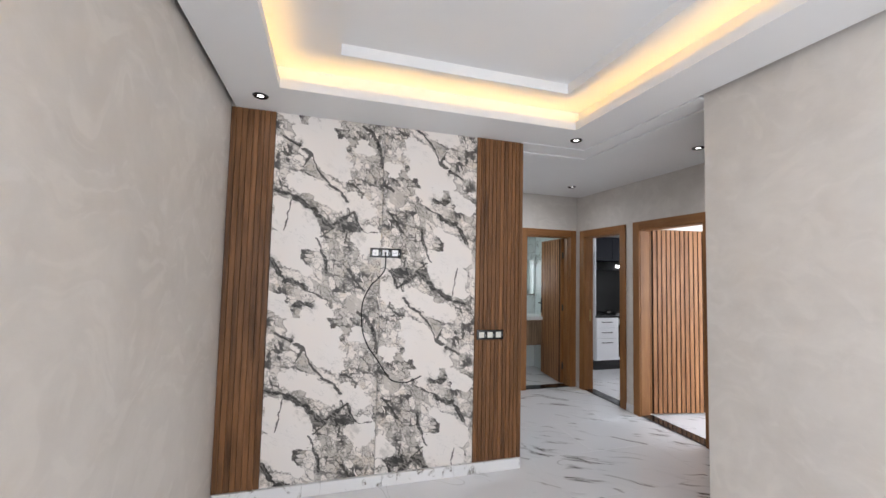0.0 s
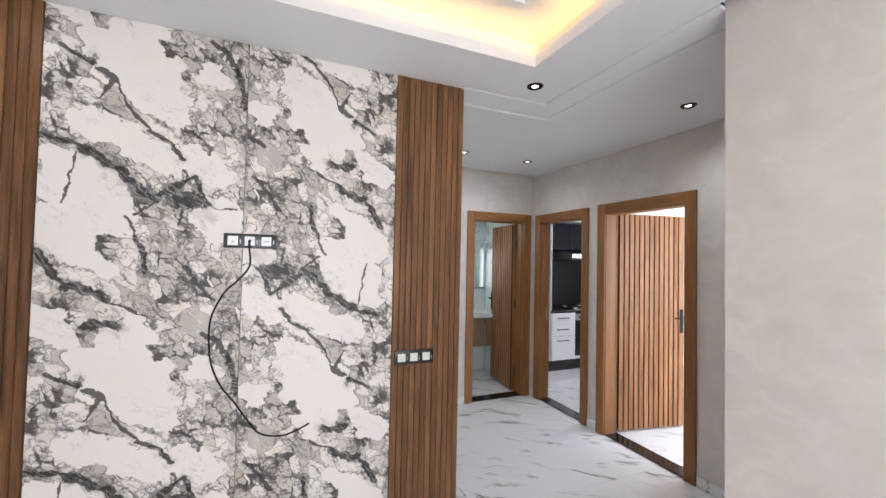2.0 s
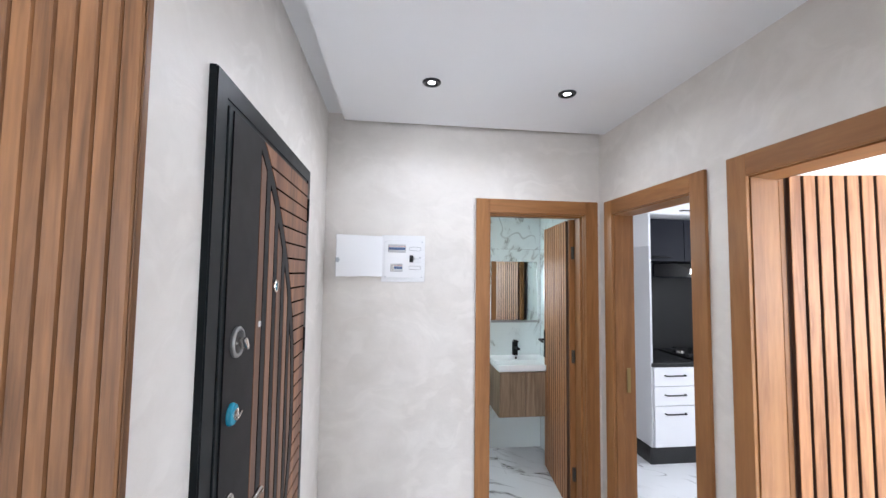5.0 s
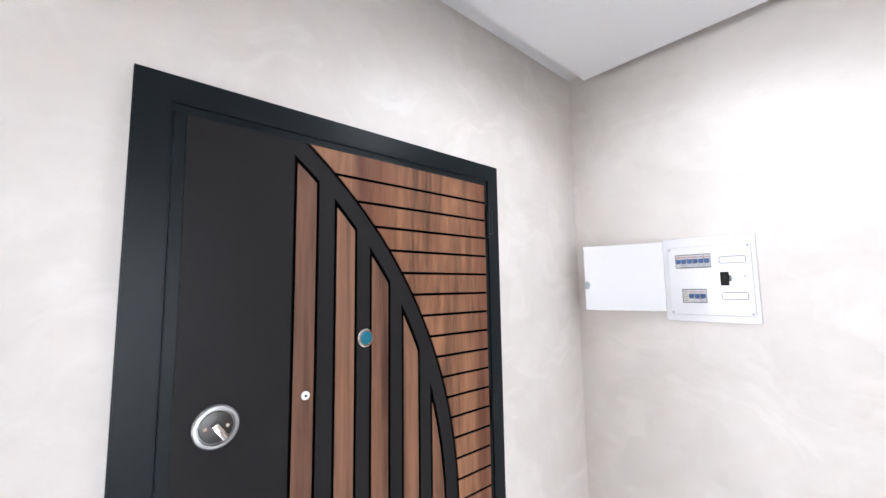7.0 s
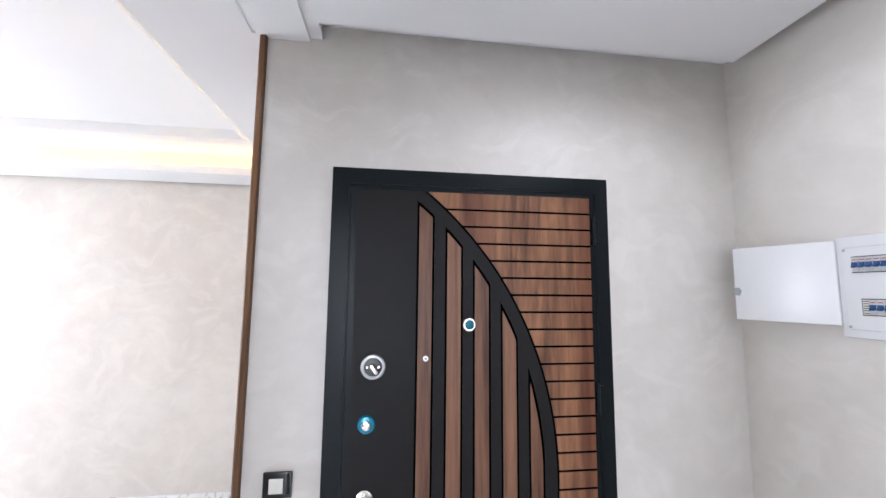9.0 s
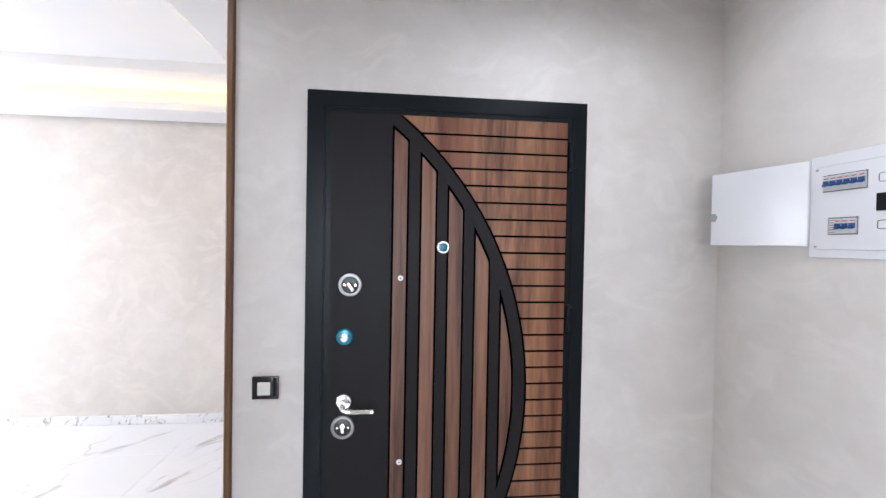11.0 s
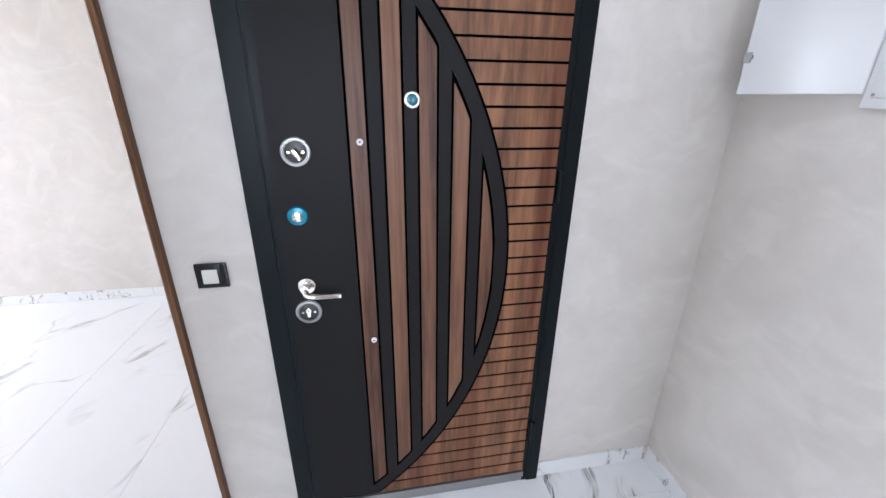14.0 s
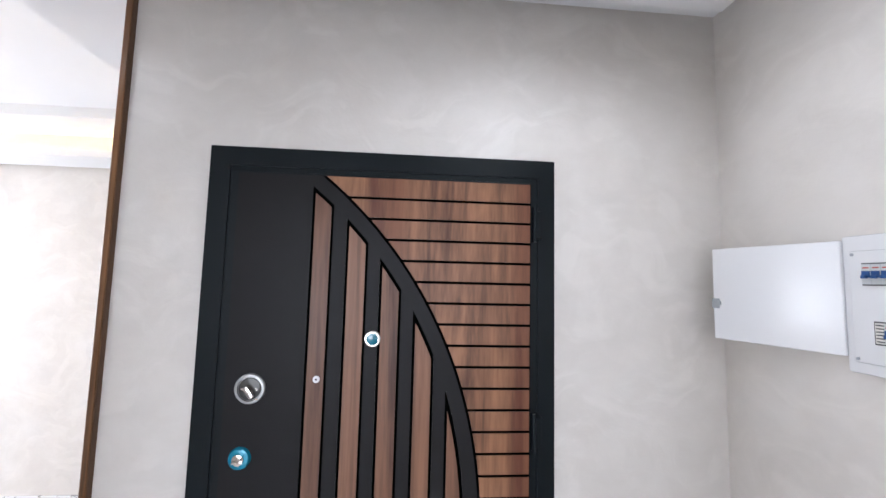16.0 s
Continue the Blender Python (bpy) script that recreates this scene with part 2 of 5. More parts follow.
def marble_panel(name):
    """White printed stone with dark slanting veins and a web of grey cracks, that repeats up the sheet."""
    m = mat(name, (0.8, 0.78, 0.75), 0.40)
    n = Net(m)
    n.b.inputs["Specular IOR Level"].default_value = 0.25
    xyz = n.add("SeparateXYZ", {0: n.local()})
    u, z = xyz.outputs[0], xyz.outputs[2]
    turn = n.m("MULTIPLY", z, 2 * math.pi / SHEET)
    r = SHEET / (2 * math.pi)
    c = n.add("CombineXYZ", {0: u, 1: n.m("MULTIPLY", n.m("COSINE", turn), r), 2: n.m("MULTIPLY", n.m("SINE", turn), r)}).outputs[0]
    flat = n.add("CombineXYZ", {0: u, 1: 0.0, 2: n.m("FLOORED_MODULO", z, SHEET)}).outputs[0]

    def vec(op, a, b):
        return n.add("VectorMath", {0: a, 1: b}, operation=op).outputs[0]

    def wander(scale, amount, detail=3.0):
        v = n.add("TexNoise", {"Vector": c, "Scale": scale, "Detail": detail, "Roughness": 0.6}).outputs[1]
        return vec("MULTIPLY", vec("SUBTRACT", v, (0.5, 0.5, 0.5)), (amount, 0.0, amount))
    coarse, small = wander(5.0, 0.09, 2.0), wander(26.0, 0.034, 6.0)
    p = vec("ADD", flat, vec("ADD", coarse, small))
    pf = vec("ADD", flat, vec("ADD", wander(4.0, 0.16, 3.0), wander(18.0, 0.075, 7.0)))
    slant = n.scaled(p, 1.0, 1.0, 1.0, rot=(0, radians(-38), 0))
    lean = n.scaled(slant, 1.0, 1.0, 4.5)
    streak = n.noise(lean, 17, 5, 0.62, 0.8)
    fibre = n.noise(n.scaled(slant, 1.0, 1.0, 8.0), 12, 7, 0.72, 0.7)
    clot = n.noise(c, 24, 4, 0.60, 0.3)
    soft = n.noise(c, 8, 5, 0.65)

    def depth(rows, slim_by):
        """How deep inside the nearest vein: 1 at its heart, below 0 outside it."""
        swell = n.m("ADD", 0.55, n.m("MULTIPLY", n.step(n.noise(c, 11.0, 5, 0.65), 0.35, 0.66), 0.9))
        best = None
        for a, b, wide in rows:
            ba = Vector((b[0] - a[0], 0, b[1] - a[1]))
            pa = vec("SUBTRACT", p, (a[0], 0.0, a[1]))
            dot = n.add("VectorMath", {0: pa, 1: tuple(ba / ba.length_squared)}, operation="DOT_PRODUCT").outputs["Value"]
            along = n.add("VectorMath", {0: tuple(ba), "Scale": n.m("ADD", dot, 0.0, True)}, operation="SCALE").outputs[0]
            d = n.add("VectorMath", {0: vec("SUBTRACT", pa, along)}, operation="LENGTH").outputs["Value"]
            f = n.m("SUBTRACT", 1.0, n.m("DIVIDE", d, n.m("MULTIPLY", swell, wide * slim_by)))
            best = f if best is None else n.m("MAXIMUM", best, f)
        return best
    vein, twig = depth(VEINS, 0.88), depth(BRANCHES, 0.70)

    pale = None
    for x, y, la, lb in FIELDS:
        q = n.scaled(vec("SUBTRACT", pf, (x, 0.0, y)), 1.0, 1.0, 1.0, rot=(0, radians(-38), 0))
        q = vec("MULTIPLY", q, (1.0 / la, 0.0, 1.0 / lb))
        f = n.m("SUBTRACT", 1.0, n.add("VectorMath", {0: q}, operation="LENGTH").outputs["Value"])
        pale = f if pale is None else n.m("MAXIMUM", pale, f)
    patch = n.m("MULTIPLY", n.m("SUBTRACT", n.noise(c, 10.0, 5, 0.6, 0.5), 0.5), 1.5)
    field = n.m("ADD", pale, patch)
    busy = n.m("SUBTRACT", 1.0, n.step(field, -0.15, -0.07))
    rim = n.m("MULTIPLY", n.m("SUBTRACT", 1.0, n.step(n.m("ABSOLUTE", n.m("ADD", field, 0.13)), 0.01, 0.06)), n.step(n.noise(c, 12, 4, 0.6), 0.48, 0.56))

    def web(v, scale, width):
        e = n.add("TexVoronoi", {"Vector": v, "Scale": scale, "Randomness": 1.0}, feature="DISTANCE_TO_EDGE").outputs[0]
        return n.m("SUBTRACT", 1.0, n.step(e, n.m("MULTIPLY", width, 0.45), width))

    def ridge(v, scale, width, detail=5):
        e = n.m("ABSOLUTE", n.m("SUBTRACT", n.noise(v, scale, detail, 0.62, 0.8), 0.5))
        return n.m("SUBTRACT", 1.0, n.step(e, 0.0, width))
    ragged = vec("ADD", wander(8.0, 0.085, 3.0), wander(40.0, 0.020, 5.0))
    torn = vec("ADD", c, ragged)
    slim = n.scaled(n.scaled(vec("ADD", flat, ragged), 1.0, 1.0, 1.0, rot=(0, radians(-52), 0)), 0.80, 1.0, 1.45)
    # shards of the busy parts, some grey, some pale
    shade = n.add("SeparateXYZ", {0: n.add("TexVoronoi", {"Vector": slim, "Scale": 15.0, "Randomness": 1.0}).outputs["Color"]}).outputs[0]
    # thick dark seams in places, hair cracks in others
    wide = n.m("ADD", 0.03, n.m("MULTIPLY", n.step(n.noise(c, 9, 5, 0.6), 0.44, 0.68), 0.26))
    seams = n.m("MULTIPLY", web(slim, 15, wide), n.m("ADD", 0.25, n.m("MULTIPLY", n.step(soft, 0.40, 0.60), 0.75)))
    cracks = n.m("MULTIPLY", web(n.scaled(torn, 1.0, 1.0, 1.3), 30, 0.10), n.step(n.noise(c, 9, 4), 0.50, 0.58))
    hairs = n.m("MULTIPLY", ridge(lean, 7, 0.016, 5), n.step(soft, 0.42, 0.52))
    curls = n.m("MULTIPLY", ridge(torn, 8, 0.026, 7), n.step(clot, 0.40, 0.50))
    stray = n.m("MULTIPLY", ridge(lean, 4.5, 0.006, 5), n.step(n.noise(c, 8.0, 4), 0.50, 0.58))

    tone = n.mix(n.noise(c, 4.0, 3), (0.80, 0.735, 0.68), (0.775, 0.755, 0.73))
    warm = n.m("MULTIPLY", n.step(n.noise(c, 7, 5, 0.65, 1.0), 0.52, 0.68), 0.45)
    ground = n.mix(n.step(shade, 0.0, 0.75), (0.46, 0.425, 0.385), (0.79, 0.735, 0.685))
    ground = n.mix(warm, ground, (0.60, 0.50, 0.38))
    cloud = n.m("ADD", n.m("MULTIPLY", streak, 0.6), n.m("MULTIPLY", clot, 0.4))
    ground = n.mix(n.m("MULTIPLY", n.step(cloud, 0.54, 0.68), 0.70), ground, (0.25, 0.235, 0.215))
    ground = n.mix(n.m("MULTIPLY", n.step(cloud, 0.47, 0.36), 0.5), ground, (0.78, 0.74, 0.70))
    ground = n.mix(n.m("MULTIPLY", n.m("MAXIMUM", cracks, n.m("MAXIMUM", hairs, curls)), 0.80), ground, (0.085, 0.080, 0.073))
    ground = n.mix(n.m("MULTIPLY", seams, 0.95), ground, (0.028, 0.026, 0.024))
    tone = n.mix(n.m("MULTIPLY", stray, 0.5), tone, (0.16, 0.15, 0.14))
    tone = n.mix(n.m("MULTIPLY", busy, 0.95), tone, ground)
    tone = n.mix(n.m("MULTIPLY", rim, 0.70), tone, (0.09, 0.085, 0.078))
    # the veins: grey torn skirts and streaked dark hearts
    rag = n.m("ADD", n.m("MULTIPLY", n.m("SUBTRACT", fibre, 0.5), 2.6), n.m("MULTIPLY", n.m("SUBTRACT", clot, 0.5), 1.4))
    veil = n.m("MULTIPLY", n.step(n.m("ADD", n.m("MULTIPLY", vein, 0.5), rag), -0.75, 0.0), n.step(soft, 0.36, 0.56))
    tone = n.mix(n.m("MULTIPLY", veil, 0.50), tone, (0.33, 0.31, 0.28))
    fine = n.step(n.m("ADD", twig, n.m("MULTIPLY", rag, 0.9)), 0.0, 0.22)
    tone = n.mix(n.m("MULTIPLY", fine, 0.90), tone, (0.045, 0.042, 0.038))
    heart = n.step(n.m("ADD", vein, n.m("MULTIPLY", rag, 0.9)), 0.0, 0.18)
    tone = n.mix(n.m("MULTIPLY", heart, 0.93), tone, n.mix(n.step(fibre, 0.50, 0.60), (0.016, 0.015, 0.014), (0.26, 0.245, 0.225)))
    n.put(n.b.inputs["Base Color"], tone)
    return m


def polished_tile(name, base, vein, spread=1.0, rough=0.03, offset=True, size=1.0):
    """Glazed white tile with feathery bundles of slanting grey strokes; each tile its own."""
    m = mat(name, base, rough)
    n = Net(m)
    p = n.place()
    if offset:
        r = n.rand()
        off = n.add("CombineXYZ", {0: n.m("MULTIPLY", r, 31.0), 1: n.m("MULTIPLY", r, 17.0), 2: n.m("MULTIPLY", r, 9.0)}).outputs[0]
        p = n.add("VectorMath", {0: p, 1: off}, operation="ADD").outputs[0]
    q = n.scaled(p, 1.0 * size, 1.0 * size, 1.0 * size, rot=(0.25, 0.15, radians(38)))
    bend = n.add("TexNoise", {"Vector": q, "Scale": 1.9, "Detail": 2.0}).outputs[1]
    bend = n.add("VectorMath", {0: bend, "Scale": 0.30}, operation="SCALE").outputs[0]
    q = n.add("VectorMath", {0: q, 1: bend}, operation="ADD").outputs[0]
    # where a bundle lies, the strokes in it, and the fine hairs of each stroke
    mask = n.step(n.noise(n.scaled(q, 0.8, 1.6, 1), 2.0, 3, 0.55), 0.575 - 0.10 * spread, 0.66 - 0.10 * spread)
    stroke = n.noise(n.scaled(q, 0.45, 6.0, 2.5), 2.6, 3, 0.5, 0.3)
    dash = n.step(stroke, 0.545, 0.63)
    hairs = n.step(n.noise(n.scaled(q, 1.2, 26, 6), 4.0, 4, 0.62, 0.4), 0.40, 0.60)
    f = n.m("MULTIPLY", n.m("MULTIPLY", mask, dash), n.m("ADD", 0.10, n.m("MULTIPLY", hairs, 0.90)), True)
    haze = n.m("MULTIPLY", n.m("MULTIPLY", mask, n.step(stroke, 0.49, 0.60)), 0.12)
    lone = n.m("ABSOLUTE", n.m("SUBTRACT", n.noise(n.scaled(q, 0.55, 1.6, 1), 1.0, 3, 0.45), 0.5))
    hair = n.m("MULTIPLY", n.m("SUBTRACT", 1.0, n.step(lone, 0.0, 0.0045)), n.step(n.noise(q, 1.3, 3), 0.47, 0.62))
    f = n.m("MAXIMUM", n.m("MAXIMUM", f, haze), n.m("MULTIPLY", hair, 0.6))
    cloud = n.mix(n.noise(p, 1.4, 4), base, tuple(0.95 * c for c in base))
    n.put(n.b.inputs["Base Color"], n.mix(f, cloud, vein))
    n.put(n.b.inputs["Roughness"], n.m("ADD", rough, n.m("MULTIPLY", n.noise(p, 5, 3), 0.03)))
    return m


def paint(name, col, rough=0.5, grain=0.1, bumpy=0.06, spec=0.5):
    m = mat(name, col, rough)
    m.node_tree.nodes["Principled BSDF"].inputs["Specular IOR Level"].default_value = spec
    n = Net(m)
    p = n.place()
    f = n.noise(p, 3.0, 5, 0.6)
    n.put(n.b.inputs["Base Color"], n.mix(f, tuple(c * (1 - grain) for c in col), tuple(min(1, c * (1 + grain * 0.5)) for c in col)))
    n.put(n.b.inputs["Roughness"], n.m("ADD", rough - 0.05, n.m("MULTIPLY", n.noise(p, 14, 4), 0.1)))
    n.bump(n.noise(p, 180, 2), bumpy, 0.001)
    return m


def glow(name, col, strength):
    m = mat(name, col, 0.5)
    b = m.node_tree.nodes["Principled BSDF"]
    b.inputs["Emission Color"].default_value = (*col, 1)
    b.inputs["Emission Strength"].default_value = strength
    return m


WALL = plaster("beige_stucco", (0.580, 0.540, 0.496), (0.700, 0.662, 0.616), 0.42)
WHITE_WALL = paint("white_wall_paint", (0.78, 0.77, 0.75), 0.6, 0.05)
CEIL = paint("white_ceiling_paint", (0.80, 0.80, 0.80), 0.65, 0.03)
MARBLE = marble_panel("printed_marble")
WALNUT = wood("walnut_slats", (0.078, 0.035, 0.014), (0.245, 0.115, 0.048))
WALNUT_GAP = mat("walnut_groove", (0.095, 0.044, 0.020), 0.6)
OAK = wood("door_oak", (0.205, 0.085, 0.027), (0.335, 0.152, 0.053), fine=0.5, stretch=0.10)
OAK_SLAT = wood("door_slat_oak", (0.22, 0.090, 0.034), (0.46, 0.215, 0.092))
OAK_FLAT = wood("door_head_oak", (0.205, 0.085, 0.027), (0.335, 0.152, 0.053), along="x", fine=0.5, stretch=0.10)
OAK_HEAD_Y = wood("door_head_oak_cross", (0.205, 0.085, 0.027), (0.335, 0.152, 0.053), along="y", fine=0.5, stretch=0.10)
# dark tone that paints shade between the slats, on backing and flanks
OAK_GAP_SHADE = mat("door_slat_groove_shade", (0.05, 0.022, 0.012), 0.7)
TILE = polished_tile("white_marble_tile", (0.82, 0.825, 0.84), (0.085, 0.078, 0.070), 0.88)
# copy of TILE with daylight glare put into the colour: fainter veins
TILE_WASHED = polished_tile("washed_out_marble_tile", (0.80, 0.805, 0.82), (0.42, 0.41, 0.40), 0.35)
SKIRT = polished_tile("skirting_tile", (0.80, 0.80, 0.80), (0.2, 0.18, 0.16), 0.9, 0.12, size=2.5)
BATH_TILE = polished_tile("bathroom_wall_tile", (0.74, 0.80, 0.79), (0.30, 0.31, 0.29), 0.85, 0.08)
GROUT = mat("grey_grout", (0.42, 0.42, 0.42), 0.8)
GRANITE = paint("black_granite", (0.012, 0.012, 0.013), 0.12, 0.3, 0.02)
STEEL_FRAME = paint("dark_blue_grey_steel", (0.0040, 0.0068, 0.0085), 0.38, 0.15, spec=0.18)
LEAF_GREY = paint("anthracite_laminate", (0.0135, 0.0125, 0.0128), 0.46, 0.12, spec=0.12)
GROOVE = mat("black_groove", (0.0015, 0.0015, 0.0015), 0.8)
GROOVE.node_tree.nodes["Principled BSDF"].inputs["Specular IOR Level"].default_value = 0.0
DOOR_WALNUT = wood("entrance_walnut", (0.055, 0.023, 0.013), (0.215, 0.105, 0.060), fine=0.6)
DOOR_BOARD = wood("entrance_board_walnut", (0.058, 0.022, 0.012), (0.275, 0.130, 0.066), fine=0.6, vary=0.0, stretch=0.10, knots=0.9)
CHROME = mat("brushed_nickel", (0.72, 0.69, 0.65), 0.2, 1.0)
DARK_STEEL = mat("smoked_steel", (0.075, 0.073, 0.070), 0.42, 1.0)
ALU = mat("aluminium", (0.36, 0.36, 0.355), 0.42, 0.9)
BLUE_FILM = mat("blue_protective_film", (0.012, 0.21, 0.31), 0.25, 0.2)
TEAL = mat("teal_lens", (0.015, 0.13, 0.18), 0.15)
BLACK = paint("black_plastic", (0.012, 0.012, 0.013), 0.25, 0.2, 0.02)
BLACK_MATT = mat("black_matt_metal", (0.006, 0.006, 0.006), 0.6)
BLACK_MATT.node_tree.nodes["Principled BSDF"].inputs["Specular IOR Level"].default_value = 0.25
IVORY = mat("ivory_plastic", (0.70, 0.68, 0.62), 0.35)
WHITE_PLASTIC = paint("white_plastic", (0.75, 0.75, 0.755), 0.22, 0.03, 0.02)
GREY_PLASTIC = mat("grey_plastic", (0.33, 0.35, 0.37), 0.4)
BREAKER_GREY = mat("breaker_grey", (0.55, 0.56, 0.56), 0.45)
BREAKER_BLUE = mat("breaker_blue", (0.02, 0.075, 0.22), 0.35)
RED_MARK = mat("red_print", (0.45, 0.08, 0.06), 0.5)
LINE = mat("dark_line", (0.10, 0.10, 0.10), 0.6)
CERAMIC = mat("white_ceramic", (0.86, 0.87, 0.87), 0.08)
MIRROR = mat("mirror_glass", (0.9, 0.93, 0.92), 0.015, 1.0)
LIGHT_OAK = wood("vanity_oak", (0.15, 0.098, 0.060), (0.33, 0.235, 0.155))
CABINET = mat("white_lacquer", (0.80, 0.80, 0.82), 0.18)
GLASS_BLACK = mat("black_glass", (0.006, 0.006, 0.008), 0.04)
BACKSPLASH = paint("dark_navy_tile", (0.013, 0.014, 0.020), 0.45, 0.2, 0.03, spec=0.04)
NAVY = paint("dark_navy_lacquer", (0.012, 0.013, 0.019), 0.42, 0.15, 0.03, spec=0.06)
LAMP_GLOW = glow("downlight_glow", (1.0, 0.97, 0.92), 5.0)
LED_GLOW = glow("warm_led_strip", LED, 14.0)
GLASS = mat("window_glass", (1, 1, 1), 0.0)
GLASS.node_tree.nodes["Principled BSDF"].inputs["Transmission Weight"].default_value = 1.0

# ---- shell ----
# opening and window added out of view for the side fill
SY0, SY1, SZ0, SZ1 = -2.3, -0.8, 0.6, 2.3
solo("wall_living_side", boxes((XL - 0.15, YB, 0, XL, SY0, 2.95), (XL - 0.15, SY1, 0, XL, YT + 0.2, 2.95), (XL - 0.15, SY0, 0, XL, SY1, SZ0), (XL - 0.15, SY0, SZ1, XL, SY1, 2.95)), WALL, kind="structure")
win = thing("added_window_2", XL - 0.08, -1.55, SZ0, "added unseen side window with white frame and two clear panes", "window", kind="structure")
for a, b in ((SY0, -1.55), (-1.55, SY1)):
    part("window_frame", boxes((XL - 0.11, a, SZ0, XL - 0.05, a + 0.05, SZ1), (XL - 0.11, b - 0.05, SZ0, XL - 0.05, b, SZ1), (XL - 0.11, a + 0.05, SZ0, XL - 0.05, b - 0.05, SZ0 + 0.05),
                               (XL - 0.11, a + 0.05, SZ1 - 0.05, XL - 0.05, b - 0.05, SZ1)), WHITE_PLASTIC, win)
    pane = part("pane", bx(XL - 0.083, a + 0.05, SZ0 + 0.05, XL - 0.077, b - 0.05, SZ1 - 0.05), GLASS, win)
    pane.visible_shadow = False
solo("wall_television", boxes((XL, YT + 0.006, 0, XE - 0.002, YT + 0.2, 2.95)), WALL, kind="structure")
# entrance wall, with the opening of the entrance door
EY0, EY1, EZ = 3.045, 4.052, 2.114
solo("wall_entrance", boxes((XE - 0.2, YT + 0.006, 0, XE, EY0 + 0.02, 2.95), (XE - 0.2, EY1 - 0.02, 0, XE, YF + 0.14, 2.95),
                            (XE - 0.2, EY0 + 0.02, EZ - 0.02, XE, EY1 - 0.02, 2.95)), WALL, kind="structure")
# far wall, with the bathroom door
BX0, BX1, BZ = 2.718, 3.556, 2.118
solo("wall_far", boxes((XE, YF, 0, BX0 + 0.06, YF + 0.14, 2.95), (BX1 - 0.06, YF, 0, XR, YF + 0.14, 2.95), (BX0 + 0.06, YF, BZ - 0.06, BX1 - 0.06, YF + 0.14, 2.95)), WALL, kind="structure")
# right wall, with the kitchen door and the bedroom door
KY0, KY1, KZ = 3.667, 4.516, 2.106
RY0, RY1, RZ = 2.603, 3.549, 2.114
solo("wall_right", boxes((XR, YN, 0, XR + 0.14, RY0 + 0.06, 2.95), (XR, RY1 - 0.06, 0, XR + 0.14, KY0 + 0.06, 2.95), (XR, KY1 - 0.06, 0, XR + 0.14, YF + 0.14, 2.95),
                         (XR, RY0 + 0.06, RZ - 0.06, XR + 0.14, RY1 - 0.06, 2.95), (XR, KY0 + 0.06, KZ - 0.06, XR + 0.14, KY1 - 0.06, 2.95)), WALL, kind="structure")
solo("wall_near", boxes((XN, YB, 0, XN + 0.2, YN, 2.95), (XN + 0.2, YN - 0.2, 0, XR + 0.14, YN, 2.95)), WALL, kind="structure")
# back wall with its window
WX0, WX1, WZ0, WZ1 = -0.05, 1.95, 0.6, 2.3
solo("wall_back", boxes((XL - 0.15, YB - 0.2, 0, WX0, YB, 2.95), (WX1, YB - 0.2, 0, XN + 0.2, YB, 2.95), (WX0, YB - 0.2, 0, WX1, YB, WZ0), (WX0, YB - 0.2, WZ1, WX1, YB, 2.95)), WALL, kind="structure")
win = thing("window_1", 0.95, YB - 0.1, WZ0, "white framed living room window with two clear panes", "window", kind="structure")
for a, b in ((WX0, 0.95), (0.95, WX1)):
    part("window_frame", boxes((a, YB - 0.13, WZ0, a + 0.05, YB - 0.07, WZ1), (b - 0.05, YB - 0.13, WZ0, b, YB - 0.07, WZ1), (a + 0.05, YB - 0.13, WZ0, b - 0.05, YB - 0.07, WZ0 + 0.05),
                               (a + 0.05, YB - 0.13, WZ1 - 0.05, b - 0.05, YB - 0.07, WZ1)), WHITE_PLASTIC, win)
    pane = part("pane", bx(a + 0.05, YB - 0.103, WZ0 + 0.05, b - 0.05, YB - 0.097, WZ1 - 0.05), GLASS, win)
    pane.visible_shadow = False

# ceilings: soffit with a lit cove, a band between two grooves, and the hall
CX0, CX1, CY0, CY1 = -0.038, 1.995, -1.95, 2.388
G1X, G1Y = 2.335, 2.752
bm = boxes((XL + 0.03, YB, H, CX0, YT + 0.006, H + 0.016), (CX1, YB, H, G1X, G1Y, H + 0.016), (CX0, YB, H, CX1, CY0, H + 0.016), (CX0, CY1, H, CX1, G1Y, H + 0.016),
           (CX0, G1Y, H, XE + 0.016, YT + 0.006, H + 0.016))
LT = H + 0.058
for b in ((CX0 - 0.012, CY0 - 0.012, H + 0.016, CX0, CY1 + 0.012, LT), (CX1, CY0 - 0.012, H + 0.016, CX1 + 0.012, CY1 + 0.012, LT),
          (CX0, CY0 - 0.012, H + 0.016, CX1, CY0, LT), (CX0, CY1, H + 0.016, CX1, CY1 + 0.012, LT)):
    add_box(bm, *b)
solo("ceiling_soffit", bm, CEIL, kind="structure")
TZ = 2.755
IX0, IX1, IY0, IY1 = 0.302, 1.795, -1.65, 2.195
P = 0.095
bm = boxes((CX0 - P, CY0 - P, TZ, IX0, CY1 + P, TZ + 0.05), (IX1, CY0 - P, TZ, CX1 + P, CY1 + P, TZ + 0.05), (IX0, CY0 - P, TZ, IX1, IY0, TZ + 0.05), (IX0, IY1, TZ, IX1, CY1 + P, TZ + 0.05),
           (CX0 - P - 0.02, CY0 - P - 0.02, TZ + 0.05, CX1 + P + 0.02, CY1 + P + 0.02, TZ + 0.07))
